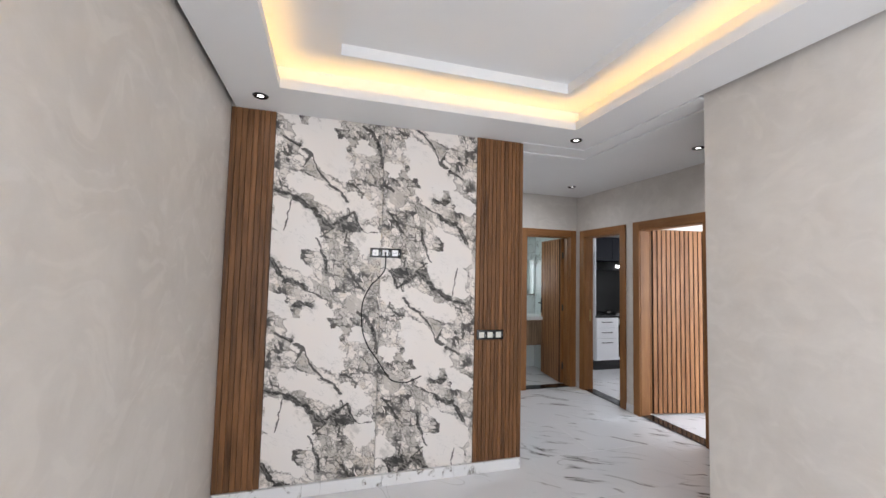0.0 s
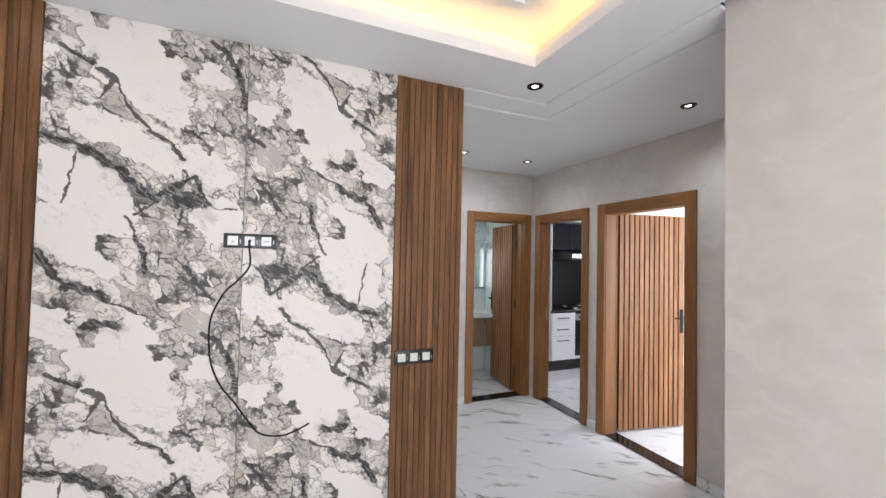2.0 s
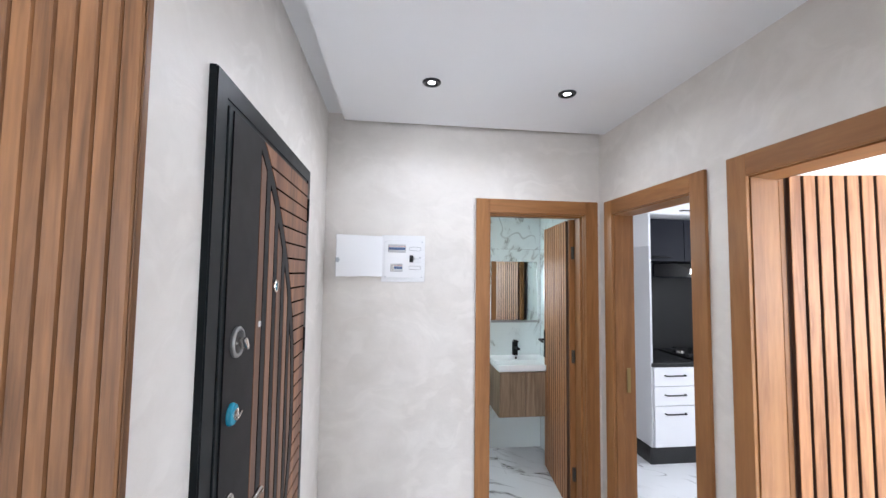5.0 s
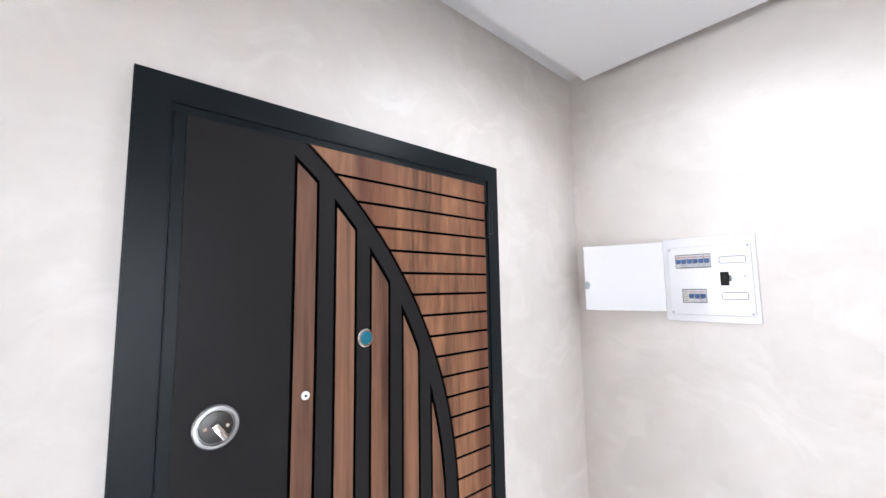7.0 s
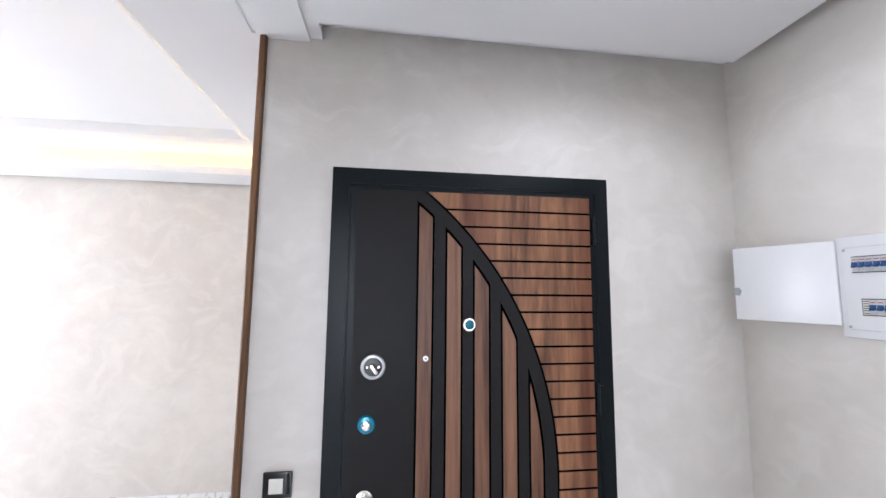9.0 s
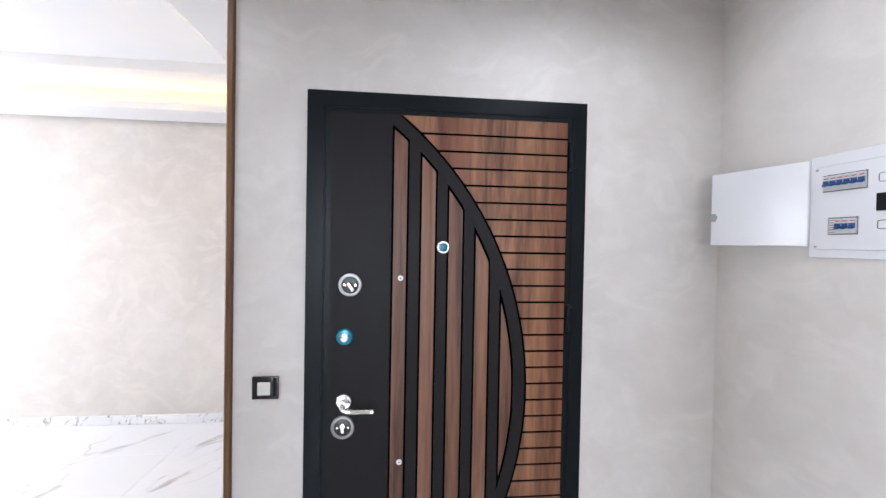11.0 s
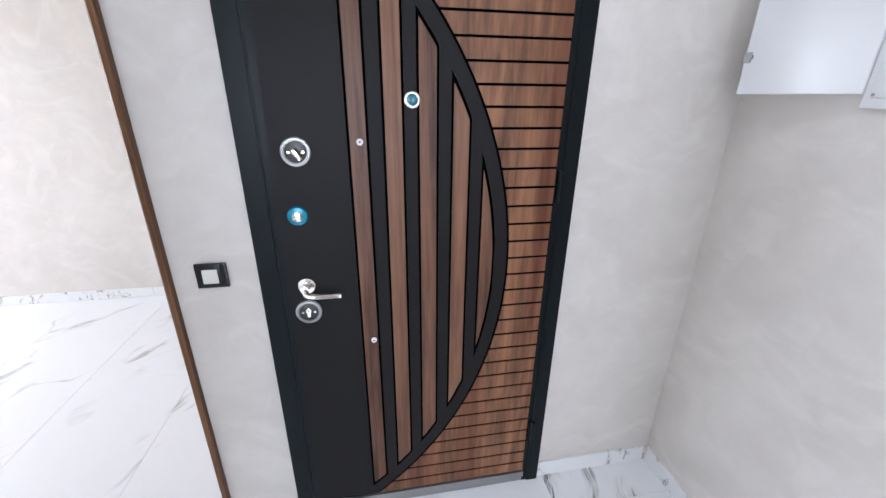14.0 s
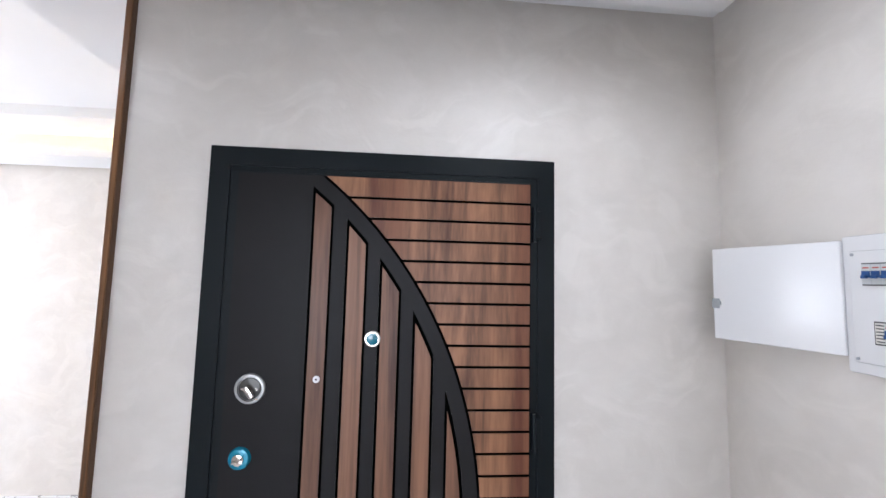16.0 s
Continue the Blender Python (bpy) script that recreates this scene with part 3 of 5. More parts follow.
for b in ((CX0 - P - 0.02, CY0 - P - 0.02, H + 0.016, CX0 - P, CY1 + P + 0.02, TZ + 0.05), (CX1 + P, CY0 - P - 0.02, H + 0.016, CX1 + P + 0.02, CY1 + P + 0.02, TZ + 0.05),
          (CX0 - P, CY0 - P - 0.02, H + 0.016, CX1 + P, CY0 - P, TZ + 0.05), (CX0 - P, CY1 + P, H + 0.016, CX1 + P, CY1 + P + 0.02, TZ + 0.05)):
    add_box(bm, *b)
# thin bead below the inner step
for b in ((IX0 - 0.028, IY0 - 0.028, TZ - 0.018, IX0, IY1 + 0.028, TZ), (IX1, IY0 - 0.028, TZ - 0.018, IX1 + 0.028, IY1 + 0.028, TZ),
          (IX0, IY0 - 0.028, TZ - 0.018, IX1, IY0, TZ), (IX0, IY1, TZ - 0.018, IX1, IY1 + 0.028, TZ)):
    add_box(bm, *b)
solo("ceiling_tray", bm, CEIL, kind="structure")
B0X, B1X, B0Y, B1Y = 2.350, 2.500, 2.767, 2.945
solo("ceiling_band", boxes((XE, B0Y, H - 0.004, B1X, B1Y, H + 0.02), (B0X, YN, H - 0.004, B1X, B0Y, H + 0.02)), CEIL, kind="structure")
HX, HY = 1.866, 4.535
solo("ceiling_hall", boxes((HX, 2.985, HH, XR, HY, HH + 0.02), (2.518, YN, HH, XR, 2.985, HH + 0.02)), CEIL, kind="structure")
solo("ceiling_backing", boxes((XE, G1Y - 0.1, H + 0.008, B1X + 0.04, 2.99, H + 0.034), (G1X - 0.1, YN, H + 0.008, B1X + 0.04, G1Y - 0.1, H + 0.034), (XE, 2.965, H + 0.060, XR, YF, H + 0.070), (B1X + 0.02, YN, H + 0.060, XR, 2.965, H + 0.070)), CEIL, kind="structure")
solo("roof_slab", bx(XL - 0.3, YB - 0.3, 2.95, 6.9, 6.3, 3.1), CEIL, kind="structure")

# cove strips
strip = thing("led_strip", 0.98, 0.2, H + 0.016, "warm white LED strip glowing in the ceiling cove", "light strip")
for b in ((CX0 - 0.07, CY0, CX0 - 0.055, CY1), (CX1 + 0.055, CY0, CX1 + 0.07, CY1), (CX0, CY0 - 0.07, CX1, CY0 - 0.055), (CX0, CY1 + 0.055, CX1, CY1 + 0.07)):
    part("strip", bx(b[0], b[1], H + 0.016, b[2], b[3], H + 0.021), LED_GLOW, strip)
mx, my, mz = (CX0 + CX1) / 2, (CY0 + CY1) / 2, H + 0.03
LED_W = 0.065
area("cove_light_side", (CX0 - 0.048, my, mz), (CX0 - 0.048, my, mz + 1), 0.02, CY1 - CY0, LED_W * 2, LED)
area("cove_light_passage", (CX1 + 0.048, my, mz), (CX1 + 0.048, my, mz + 1), 0.02, CY1 - CY0, LED_W * 2, LED)
area("cove_light_television", (mx, CY1 + 0.048, mz), (mx, CY1 + 0.048, mz + 1), CX1 - CX0, 0.02, LED_W, LED)
area("cove_light_back", (mx, CY0 - 0.048, mz), (mx, CY0 - 0.048, mz + 1), CX1 - CX0, 0.02, LED_W, LED)


# ---- downlights ----
def downlight(x, y, z, watts, cone, blend):
    d = thing("downlight", x, y, z, "small round black recessed downlight glowing in the white ceiling", "ceiling light", "ceiling downlights")
    part("trim_ring", lathe([(0.030, -0.003), (0.030, -0.008), (0.040, -0.009), (0.046, -0.004), (0.047, 0.0), (0.031, 0.0)], (x, y, z), "z"), BLACK, d, smooth=True)
    part("baffle", lathe([(0.030, -0.003), (0.030, -0.001), (0.019, -0.001), (0.019, -0.0025)], (x, y, z), "z"), BLACK_MATT, d)
    part("lens", lathe([(0.0185, -0.0005), (0.0185, -0.003), (0.014, -0.005)], (x, y, z), "z", 20), LAMP_GLOW, d)
    lamp = bpy.data.lights.new("downlight_lamp", "SPOT")
    lamp.energy, lamp.color, lamp.spot_size, lamp.spot_blend, lamp.shadow_soft_size = watts, (0.92, 0.96, 1.0), radians(cone), blend, 0.04
    ob = new("downlight_lamp", lamp)
    ob.matrix_world = look((x, y, z - 0.012), (x, y + 0.0001, z - 1))
    return d


for x, y, z, watts, cone, blend in ((-0.165, 2.545, H, 2.5, 158, 0.85), (2.13, 2.572, H, 6, 158, 0.85), (3.148, 2.372, HH, 17, 156, 0.85), (2.361, 3.975, HH, 10, 168, 0.5), (3.075, 3.995, HH, 8, 164, 0.7)):
    downlight(x, y, z, watts, cone, blend)

# ---- television wall ----
for a, b, m in ((-0.098, 0.6415, pose(-0.098, YT, 1.175)), (0.6445, 1.374, pose(1.308, YT, 2.133, 0, 180, 0))):
    bm = bx(a, YT - 0.010, 0.081, b, YT + 0.006, H - 0.001, 0.0008, 1)
    bmesh.ops.transform(bm, matrix=m.inverted(), verts=bm.verts[:])
    ob = solo("marble_wall_panel", bm, MARBLE, "tall white stone panel with grey crackled veins on the television wall", "wall panel")
    ob.matrix_world = m
    ob["group"] = "television wall panels"


def slat_panel(x0, x1, count):
    """A wall panel of upright walnut slats with narrow grooves."""
    p = thing("slat_wall_panel", (x0 + x1) / 2, YT, 0.081, "walnut-brown fluted wooden slat panel on the television wall", "wall panel", "television wall panels")
    part("backing", bx(x0, YT - 0.008, 0.081, x1, YT + 0.006, H - 0.001), WALNUT_GAP, p)
    pitch = (x1 - x0) / count
    bm = bmesh.new()
    w = pitch * 0.5 - 0.0005
    add_prism(bm, [(-w, 0.0), (-w, -0.005), (-w + 0.003, -0.0090), (w - 0.003, -0.0090), (w, -0.005), (w, 0.0)], "z", 0.0, H - 0.083)
    me = finish("slat", bm, WALNUT)
    for k in range(count):
        s = new("slat", me)
        s.parent = p
        s.location = Vector((x0 + (k + 0.5) * pitch, YT - 0.008, 0.082)) - p.location
    return p


slat_panel(1.376, 1.7745, 12)
slat_panel(XL + 0.002, -0.100, 8)
# edge board that closes the slats on the passage side
solo("slat_panel_edge_strip", bx(1.7745, YT - 0.0115, 0.081, 1.7775, YT + 0.004, H - 0.004, 0.0008, 1), WALNUT, "thin walnut edging strip beside the slat panel", "trim", "structure")


def socket_plate(name, x0, x1, z0, z1, y, kinds, label, category):
    p = thing(name, (x0 + x1) / 2, y, z0, label, category)
    part("frame_plate", bx(x0, y - 0.010, z0, x1, y, z1, 0.003), BLACK, p, smooth=True)
    step = (x1 - x0 - 0.012) / len(kinds)
    for k, kind in enumerate(kinds):
        a = x0 + 0.006 + k * step
        zc = (z0 + z1) / 2
        hw = 0.0215
        c = a + step * 0.46
        m = part("insert", bx(c - hw, y - 0.0125, zc - hw, c + hw, y - 0.0095, zc + hw, 0.001, 1), WHITE_PLASTIC if kind != "switch" else IVORY, p)
        if kind == "socket":
            for dx in (-0.009, 0.0, 0.009):
                part("pin_hole", lathe([(0.0028, 0.0), (0.0028, -0.0015)], (c + dx, y - 0.0125, zc), "y", 10), BLACK_MATT, m)
        if kind == "data":
            part("jack", bx(c - 0.006, y - 0.0135, zc - 0.010, c + 0.006, y - 0.0125, zc - 0.001), GREY_PLASTIC, m)
        if kind == "aerial":
            part("jack", lathe([(0.006, 0.0), (0.006, -0.012), (0.003, -0.012)], (c, y - 0.0125, zc), "y", 12), BLACK_MATT, m)
        part("clip", bx(a + step - 0.0095, y - 0.012, zc - 0.014, a + step - 0.004, y - 0.0098, zc + 0.006, 0.0008, 1), GREY_PLASTIC, p)
    return p


socket_plate("socket_plate", 0.563, 0.788, 1.604, 1.672, YT - 0.010, ("data", "aerial", "socket"), "black triple wall plate with white aerial, data and power sockets", "wall socket")
YS = YT - 0.0195
sw = socket_plate("switch_plate", 1.390, 1.613, 0.996, 1.071, YS, ("switch", "switch", "switch"), "black triple wall plate with three pale rocker switches", "light switch")
cable = bmesh.new()
yc = YT - 0.016
add_tube(cable, smooth_line([(0.671, YT - 0.034, 1.640), (0.673, YT - 0.045, 1.600), (0.677, yc, 1.540), (0.665, yc, 1.500), (0.620, yc, 1.445), (0.577, yc, 1.401), (0.536, yc, 1.320),
                             (0.520, yc, 1.250), (0.520, yc, 1.150), (0.536, yc, 1.055), (0.575, yc, 0.965), (0.633, yc, 0.884), (0.690, yc, 0.795), (0.735, yc, 0.735), (0.786, yc, 0.712),
                             (0.850, yc, 0.705), (0.905, yc, 0.720), (0.964, yc, 0.746)]), 0.0042, 8)
solo("aerial_cable", cable, BLACK, "loose black aerial cable hanging from the wall socket", "cable", smooth=True)

# ---- entrance door ----
XD = 1.784
door = thing("door_1", XE, 3.55, 0.0, "closed dark steel entrance door with walnut inlays and a curved pattern", "door", kind="structure")
fr = part("door_frame", boxes((XE - 0.10, EY0, 0, XE + 0.016, EY0 + 0.078, EZ), (XE - 0.10, EY1 - 0.072, 0, XE + 0.016, EY1, EZ), (XE - 0.10, EY0 + 0.078, EZ - 0.078, XE + 0.016, EY1 - 0.072, EZ)), STEEL_FRAME, door, "dark blue-grey steel frame")
part("frame_lip", boxes((XE + 0.016, EY0 + 0.002, 0, XE + 0.020, EY0 + 0.058, EZ - 0.002), (XE + 0.016, EY1 - 0.052, 0, XE + 0.020, EY1 - 0.002, EZ - 0.002),
                        (XE + 0.016, EY0 + 0.058, EZ - 0.056, XE + 0.020, EY1 - 0.052, EZ - 0.002)), STEEL_FRAME, door)
LY0, LY1, LZ0, LZ1 = 3.131, 3.976, 0.076, 2.036
part("leaf_edge", bx(XD - 0.055, LY0 - 0.022, LZ0 - 0.004, XD - 0.004, LY1 + 0.004, LZ1 + 0.006, 0.003), STEEL_FRAME, door)
leaf = part("door_leaf", bx(XD - 0.006, LY0, LZ0, XD - 0.0032, LY1, LZ1), GROOVE, door)
AC, AR, AI, AZ = 2.58, 1.2545, 1.201, 1.061      # centre across, outer and inner radius, height of the centre


def arc_y(z, r):
    return AC + math.sqrt(max(r * r - (z - AZ) ** 2, 0))


STRIPS = [(3.3465, 3.3925), (3.4455, 3.4935), (3.5435, 3.5920), (3.6420, 3.6890), (3.7390, 3.7800)]
GW = 0.0075


def strip_loop(a, b, grow):
    """Outline of one upright inlay, cut off by the inner arc."""
    a, b, r = a - grow, b + grow, AI + grow * 1.3
    pts = []
    ha = math.sqrt(max(r * r - (a - AC) ** 2, 0))
    end = min(b, AC + r - 1e-4)
    n = 8
    for k in range(n + 1):
        y = a + (end - a) * k / n
        pts.append((y, AZ + math.sqrt(max(r * r - (y - AC) ** 2, 0))))
    low = [(y, 2 * AZ - z) for y, z in pts[::-1]]
    if abs(pts[-1][1] - low[0][1]) < 0.03:
        low = low[1:]
    return pts + low


def filled(loops, axis_x, depth):
    bm = bmesh.new()
    edges = []
    for loop in loops:
        vs = [bm.verts.new((axis_x, y, z)) for y, z in loop]
        edges += [bm.edges.new((vs[k], vs[(k + 1) % len(vs)])) for k in range(len(vs))]
    bmesh.ops.triangle_fill(bm, use_beauty=True, use_dissolve=False, edges=edges, normal=(1, 0, 0))
    out = bmesh.ops.extrude_face_region(bm, geom=bm.faces[:])
    bmesh.ops.translate(bm, vec=(depth, 0, 0), verts=[v for v in out["geom"] if isinstance(v, bmesh.types.BMVert)])
    return bm


arc = []
for k in range(41):
    z = LZ1 - (LZ1 - LZ0) * k / 40
    arc.append((arc_y(z, AR - GW / 2), z))
outer = [(LY0, LZ0), (LY0, LZ1)] + arc
part("face_sheet", filled([outer] + [strip_loop(a, b, GW) for a, b in STRIPS], XD - 0.0034, 0.0032), LEAF_GREY, leaf, "anthracite face with slits")
for a, b in STRIPS:
    part("inlay", filled([strip_loop(a, b, 0.0)], XD - 0.0034, 0.0028), DOOR_WALNUT, leaf, "upright walnut inlay")
pitch = 0.0597
count = 33
for k in range(count):
    z1 = LZ1 - k * pitch - (0.0 if k == 0 else 0.0038)
    z0 = max(LZ1 - (k + 1) * pitch + 0.0038, LZ0)
    if z1 - z0 < 0.012:
        continue
    left = [(min(arc_y(z1 + (z0 - z1) * q / 6, AR + GW / 2), LY1 - 0.01), z1 + (z0 - z1) * q / 6) for q in range(7)]
    bm = bmesh.new()
    add_prism(bm, left + [(LY1 - 0.002, z0), (LY1 - 0.002, z1)], "x", XD - 0.0034, XD - 0.0006)
    part("plank", bm, DOOR_BOARD, leaf, "" if k else "horizontal walnut board")
part("threshold", boxes((XE - 0.1, EY0 + 0.078, 0.0, XD - 0.012, EY1 - 0.072, 0.040), (XE + 0.0, EY0 + 0.082, 0.040, XD + 0.004, EY1 - 0.074, 0.068)), ALU, door, "aluminium threshold bar")
for z in (1.915, 1.318, 0.295):
    h = part("hinge", bx(XE + 0.017, 3.990, z - 0.042, XE + 0.030, 4.010, z + 0.042, 0.003), STEEL_FRAME, door)
    part("hinge_pin", lathe([(0.006, -0.052), (0.006, 0.052)], (XE + 0.028, 3.988, z), "z", 12), STEEL_FRAME, h)


def lock_rose(y, z, key):
    r = part("lock_rose", lathe([(0.040, 0.0), (0.0405, 0.007), (0.038, 0.010), (0.0325, 0.0105), (0.031, 0.005)], (XD, y, z), "x", 36), ALU, leaf, "satin metal lock rose", smooth=True)
    part("core", lathe([(0.0295, 0.004), (0.0295, 0.0075), (0.027, 0.0085)], (XD, y, z), "x", 32), DARK_STEEL, r, smooth=True)
    for dy in (-0.019, 0.019):
        part("screw", lathe([(0.0036, 0.008), (0.0036, 0.0098), (0.0012, 0.0098)], (XD, y + dy, z), "x", 12), CHROME, r)
    if key:
        part("cylinder", boxes((XD + 0.008, y - 0.005, z - 0.017, XD + 0.012, y + 0.005, z + 0.004, 0.001)), CHROME, r)
        part("cylinder_face", lathe([(0.0085, 0.008), (0.0085, 0.0125), (0.007, 0.013)], (XD, y, z + 0.006), "x", 20), CHROME, r)
        part("keyhole", bx(XD + 0.0128, y - 0.001, z + 0.001, XD + 0.0134, y + 0.001, z + 0.010), BLACK_MATT, r)
    else:
        knob = bx(0.008, -0.007, -0.024, 0.030, 0.007, 0.012, 0.004)
        bmesh.ops.rotate(knob, cent=(0, 0, 0), matrix=Matrix.Rotation(radians(38), 3, "X"), verts=knob.verts[:])
        bmesh.ops.translate(knob, vec=(XD, y, z), verts=knob.verts[:])
        part("thumb_turn", knob, CHROME, r, smooth=True)


lock_rose(3.2005, 1.439, False)
lock_rose(3.1815, 0.941, True)
cyl = part("cylinder_guard", lathe([(0.029, 0.0), (0.029, 0.006), (0.026, 0.011), (0.018, 0.013)], (XD, 3.184, 1.257), "x", 32), BLUE_FILM, leaf, "lock guard still in blue film", smooth=True)
part("turn_disc", lathe([(0.0145, 0.012), (0.0145, 0.017), (0.012, 0.018)], (XD, 3.184, 1.257), "x", 24), CHROME, cyl, smooth=True)
turn = bx(0.017, -0.013, -0.003, 0.026, 0.013, 0.003, 0.0015)
bmesh.ops.rotate(turn, cent=(0, 0, 0), matrix=Matrix.Rotation(radians(22), 3, "X"), verts=turn.verts[:])
bmesh.ops.translate(turn, vec=(XD, 3.184, 1.257), verts=turn.verts[:])
part("turn_bar", turn, CHROME, cyl)
lev = part("handle_rose", lathe([(0.0265, 0.0), (0.0265, 0.006), (0.024, 0.009), (0.012, 0.0095), (0.011, 0.030), (0.0125, 0.040)], (XD, 3.184, 1.031), "x", 32), CHROME, leaf, "polished nickel lever handle", smooth=True)
bm = bmesh.new()
add_tube(bm, smooth_line([(XD + 0.040, 3.184, 1.030), (XD + 0.048, 3.186, 1.022), (XD + 0.050, 3.197, 1.016), (XD + 0.050, 3.212, 1.0145)], 6), 0.0085, 14)
part("neck", bm, CHROME, lev, smooth=True)
part("lever", lathe([(0.0065, 0.0), (0.0082, 0.003), (0.0082, 0.070), (0.0092, 0.072), (0.0092, 0.080), (0.007, 0.083)], (XD + 0.050, 3.208, 1.0135), "y", 18), CHROME, lev, smooth=True)
for y, z in ((3.374, 1.4635), (3.379, 0.810)):
    cap = part("screw_cap", lathe([(0.0095, 0.0), (0.0095, 0.003), (0.007, 0.0045)], (XD, y, z), "x", 18), WHITE_PLASTIC, leaf, smooth=True)
    part("screw_head", lathe([(0.003, 0.004), (0.003, 0.0052)], (XD, y, z), "x", 10), DARK_STEEL, cap)
ring = part("peephole", lathe([(0.0225, 0.0), (0.0225, 0.004), (0.019, 0.007), (0.0165, 0.007), (0.016, 0.004)], (XD, 3.523, 1.575), "x", 30), CHROME, leaf, "round silver peephole", smooth=True)
part("lens", lathe([(0.0162, 0.003), (0.0162, 0.0055), (0.006, 0.007)], (XD, 3.523, 1.575), "x", 24), TEAL, ring, smooth=True)

# single switch beside the entrance door
sp = thing("entry_switch", XE, 2.912, 1.037, "black square wall plate with one pale rocker switch", "light switch")
part("frame_plate", bx(XE, 2.868, 1.036, XE + 0.010, 2.957, 1.115, 0.003), BLACK, sp, smooth=True)
part("rocker", bx(XE + 0.009, 2.887, 1.051, XE + 0.0125, 2.930, 1.096, 0.001, 1), IVORY, sp)
part("clip", bx(XE + 0.010, 2.941, 1.050, XE + 0.016, 2.950, 1.112, 0.002), BLACK_MATT, sp)

# ---- fuse box ----
fb = thing("fuse_box", 2.235, YF, 1.566, "white plastic fuse box with blue breakers and its lid open", "fuse box")
QX0, QX1, QZ0, QZ1, QY = 2.110, 2.386, 1.566, 1.862, YF - 0.011
part("body", bx(QX0, QY, QZ0, QX1, YF, QZ1, 0.006), WHITE_PLASTIC, fb, smooth=True)
part("face", bx(QX0 + 0.018, QY - 0.006, QZ0 + 0.024, QX1 - 0.012, QY + 0.001, QZ1 - 0.034, 0.005), WHITE_PLASTIC, fb, smooth=True)
for x, z in ((QX0 + 0.026, QZ1 - 0.042), (QX0 + 0.026, QZ0 + 0.032), (QX1 - 0.020, QZ1 - 0.042), (QX1 - 0.020, QZ0 + 0.032)):
    part("screw", lathe([(0.0035, 0.0), (0.0035, -0.002)], (x, QY - 0.006, z), "y", 10), GREY_PLASTIC, fb)


def breaker_row(x, z, count, label_cell):
    w = 0.0175
    row = part("breaker_row", bx(x - 0.003, QY - 0.0068, z - 0.024, x + w * (count + (1 if label_cell else 0)) + 0.001, QY - 0.004, z + 0.024), LINE, fb)
    if label_cell:
        slot = part("blank_cover", bx(x, QY - 0.0085, z - 0.021, x + w, QY - 0.006, z + 0.021), IVORY, row)
        for q in range(6):
            part("rib", bx(x + 0.002, QY - 0.0095, z - 0.018 + q * 0.0066, x + w - 0.002, QY - 0.0084, z - 0.0155 + q * 0.0066), LINE, slot)
        x += w
    for k in range(count):
        a = x + k * w
        b = part("breaker", boxes((a + 0.0006, QY - 0.012, z - 0.021, a + w - 0.0006, QY - 0.006, z + 0.021)), BREAKER_GREY, row)
        part("blue_band", bx(a + 0.0012, QY - 0.0145, z - 0.007, a + w - 0.0012, QY - 0.0118, z + 0.007, 0.0008, 1), BREAKER_BLUE, b)
        part("toggle", bx(a + 0.004, QY - 0.021, z - 0.009, a + w - 0.004, QY - 0.014, z - 0.002, 0.001, 1), BREAKER_BLUE, b)
        part("print", bx(a + 0.003, QY - 0.0124, z + 0.012, a + w - 0.003, QY - 0.0119, z + 0.015), RED_MARK, b)


breaker_row(2.156, 1.777, 6, False)
breaker_row(2.172, 1.656, 3, True)
rc = part("main_switch", bx(2.286, QY - 0.012, 1.690, 2.362, QY - 0.005, 1.736, 0.001, 1), WHITE_PLASTIC, fb)
part("rocker_block", bx(2.287, QY - 0.0150, 1.6905, 2.311, QY - 0.0118, 1.7355, 0.001, 1), BLACK_MATT, rc, "black rocker block")
part("toggle", bx(2.3125, QY - 0.022, 1.704, 2.3175, QY - 0.0118, 1.724, 0.001, 1), BLACK, rc)
part("test_button", bx(2.350, QY - 0.0135, 1.716, 2.358, QY - 0.0118, 1.724), GREY_PLASTIC, rc)
part("type_bar", bx(2.318, QY - 0.0124, 1.712, 2.344, QY - 0.0119, 1.715), GREY_PLASTIC, rc)
for z in (1.776, 1.656):
    bm = bmesh.new()
    add_tube(bm, [(2.286 + 0.036 + 0.036 * (abs(math.cos(a)) ** 0.25) * (1 if math.cos(a) > 0 else -1), QY - 0.0066, z + 0.011 * (abs(math.sin(a)) ** 0.25) * (1 if math.sin(a) > 0 else -1)) for a in [2 * math.pi * (k + 0.5) / 40 for k in range(41)]], 0.0009, 5)
    part("knock_out", bm, LINE, fb)
ang = math.degrees(math.atan2(0.083, 0.272))
lid = new("lid", finish("lid", bx(-0.284, -0.004, 1.599 - 1.566, 0.0, 0.012, 1.853 - 1.566, 0.004, 3), WHITE_PLASTIC, True))
lid.parent = fb
lid.location = Vector((QX0 + 0.004, QY - 0.006, 1.566)) - fb.location
lid.rotation_euler = (0, 0, radians(ang))
tagged(lid, "open white lid")
part("catch", boxes((-0.286, -0.008, 0.118, -0.266, -0.003, 0.146, 0.002), (-0.268, -0.011, 0.128, -0.262, -0.003, 0.138, 0.001)), GREY_PLASTIC, lid, "grey snap catch", local=True)


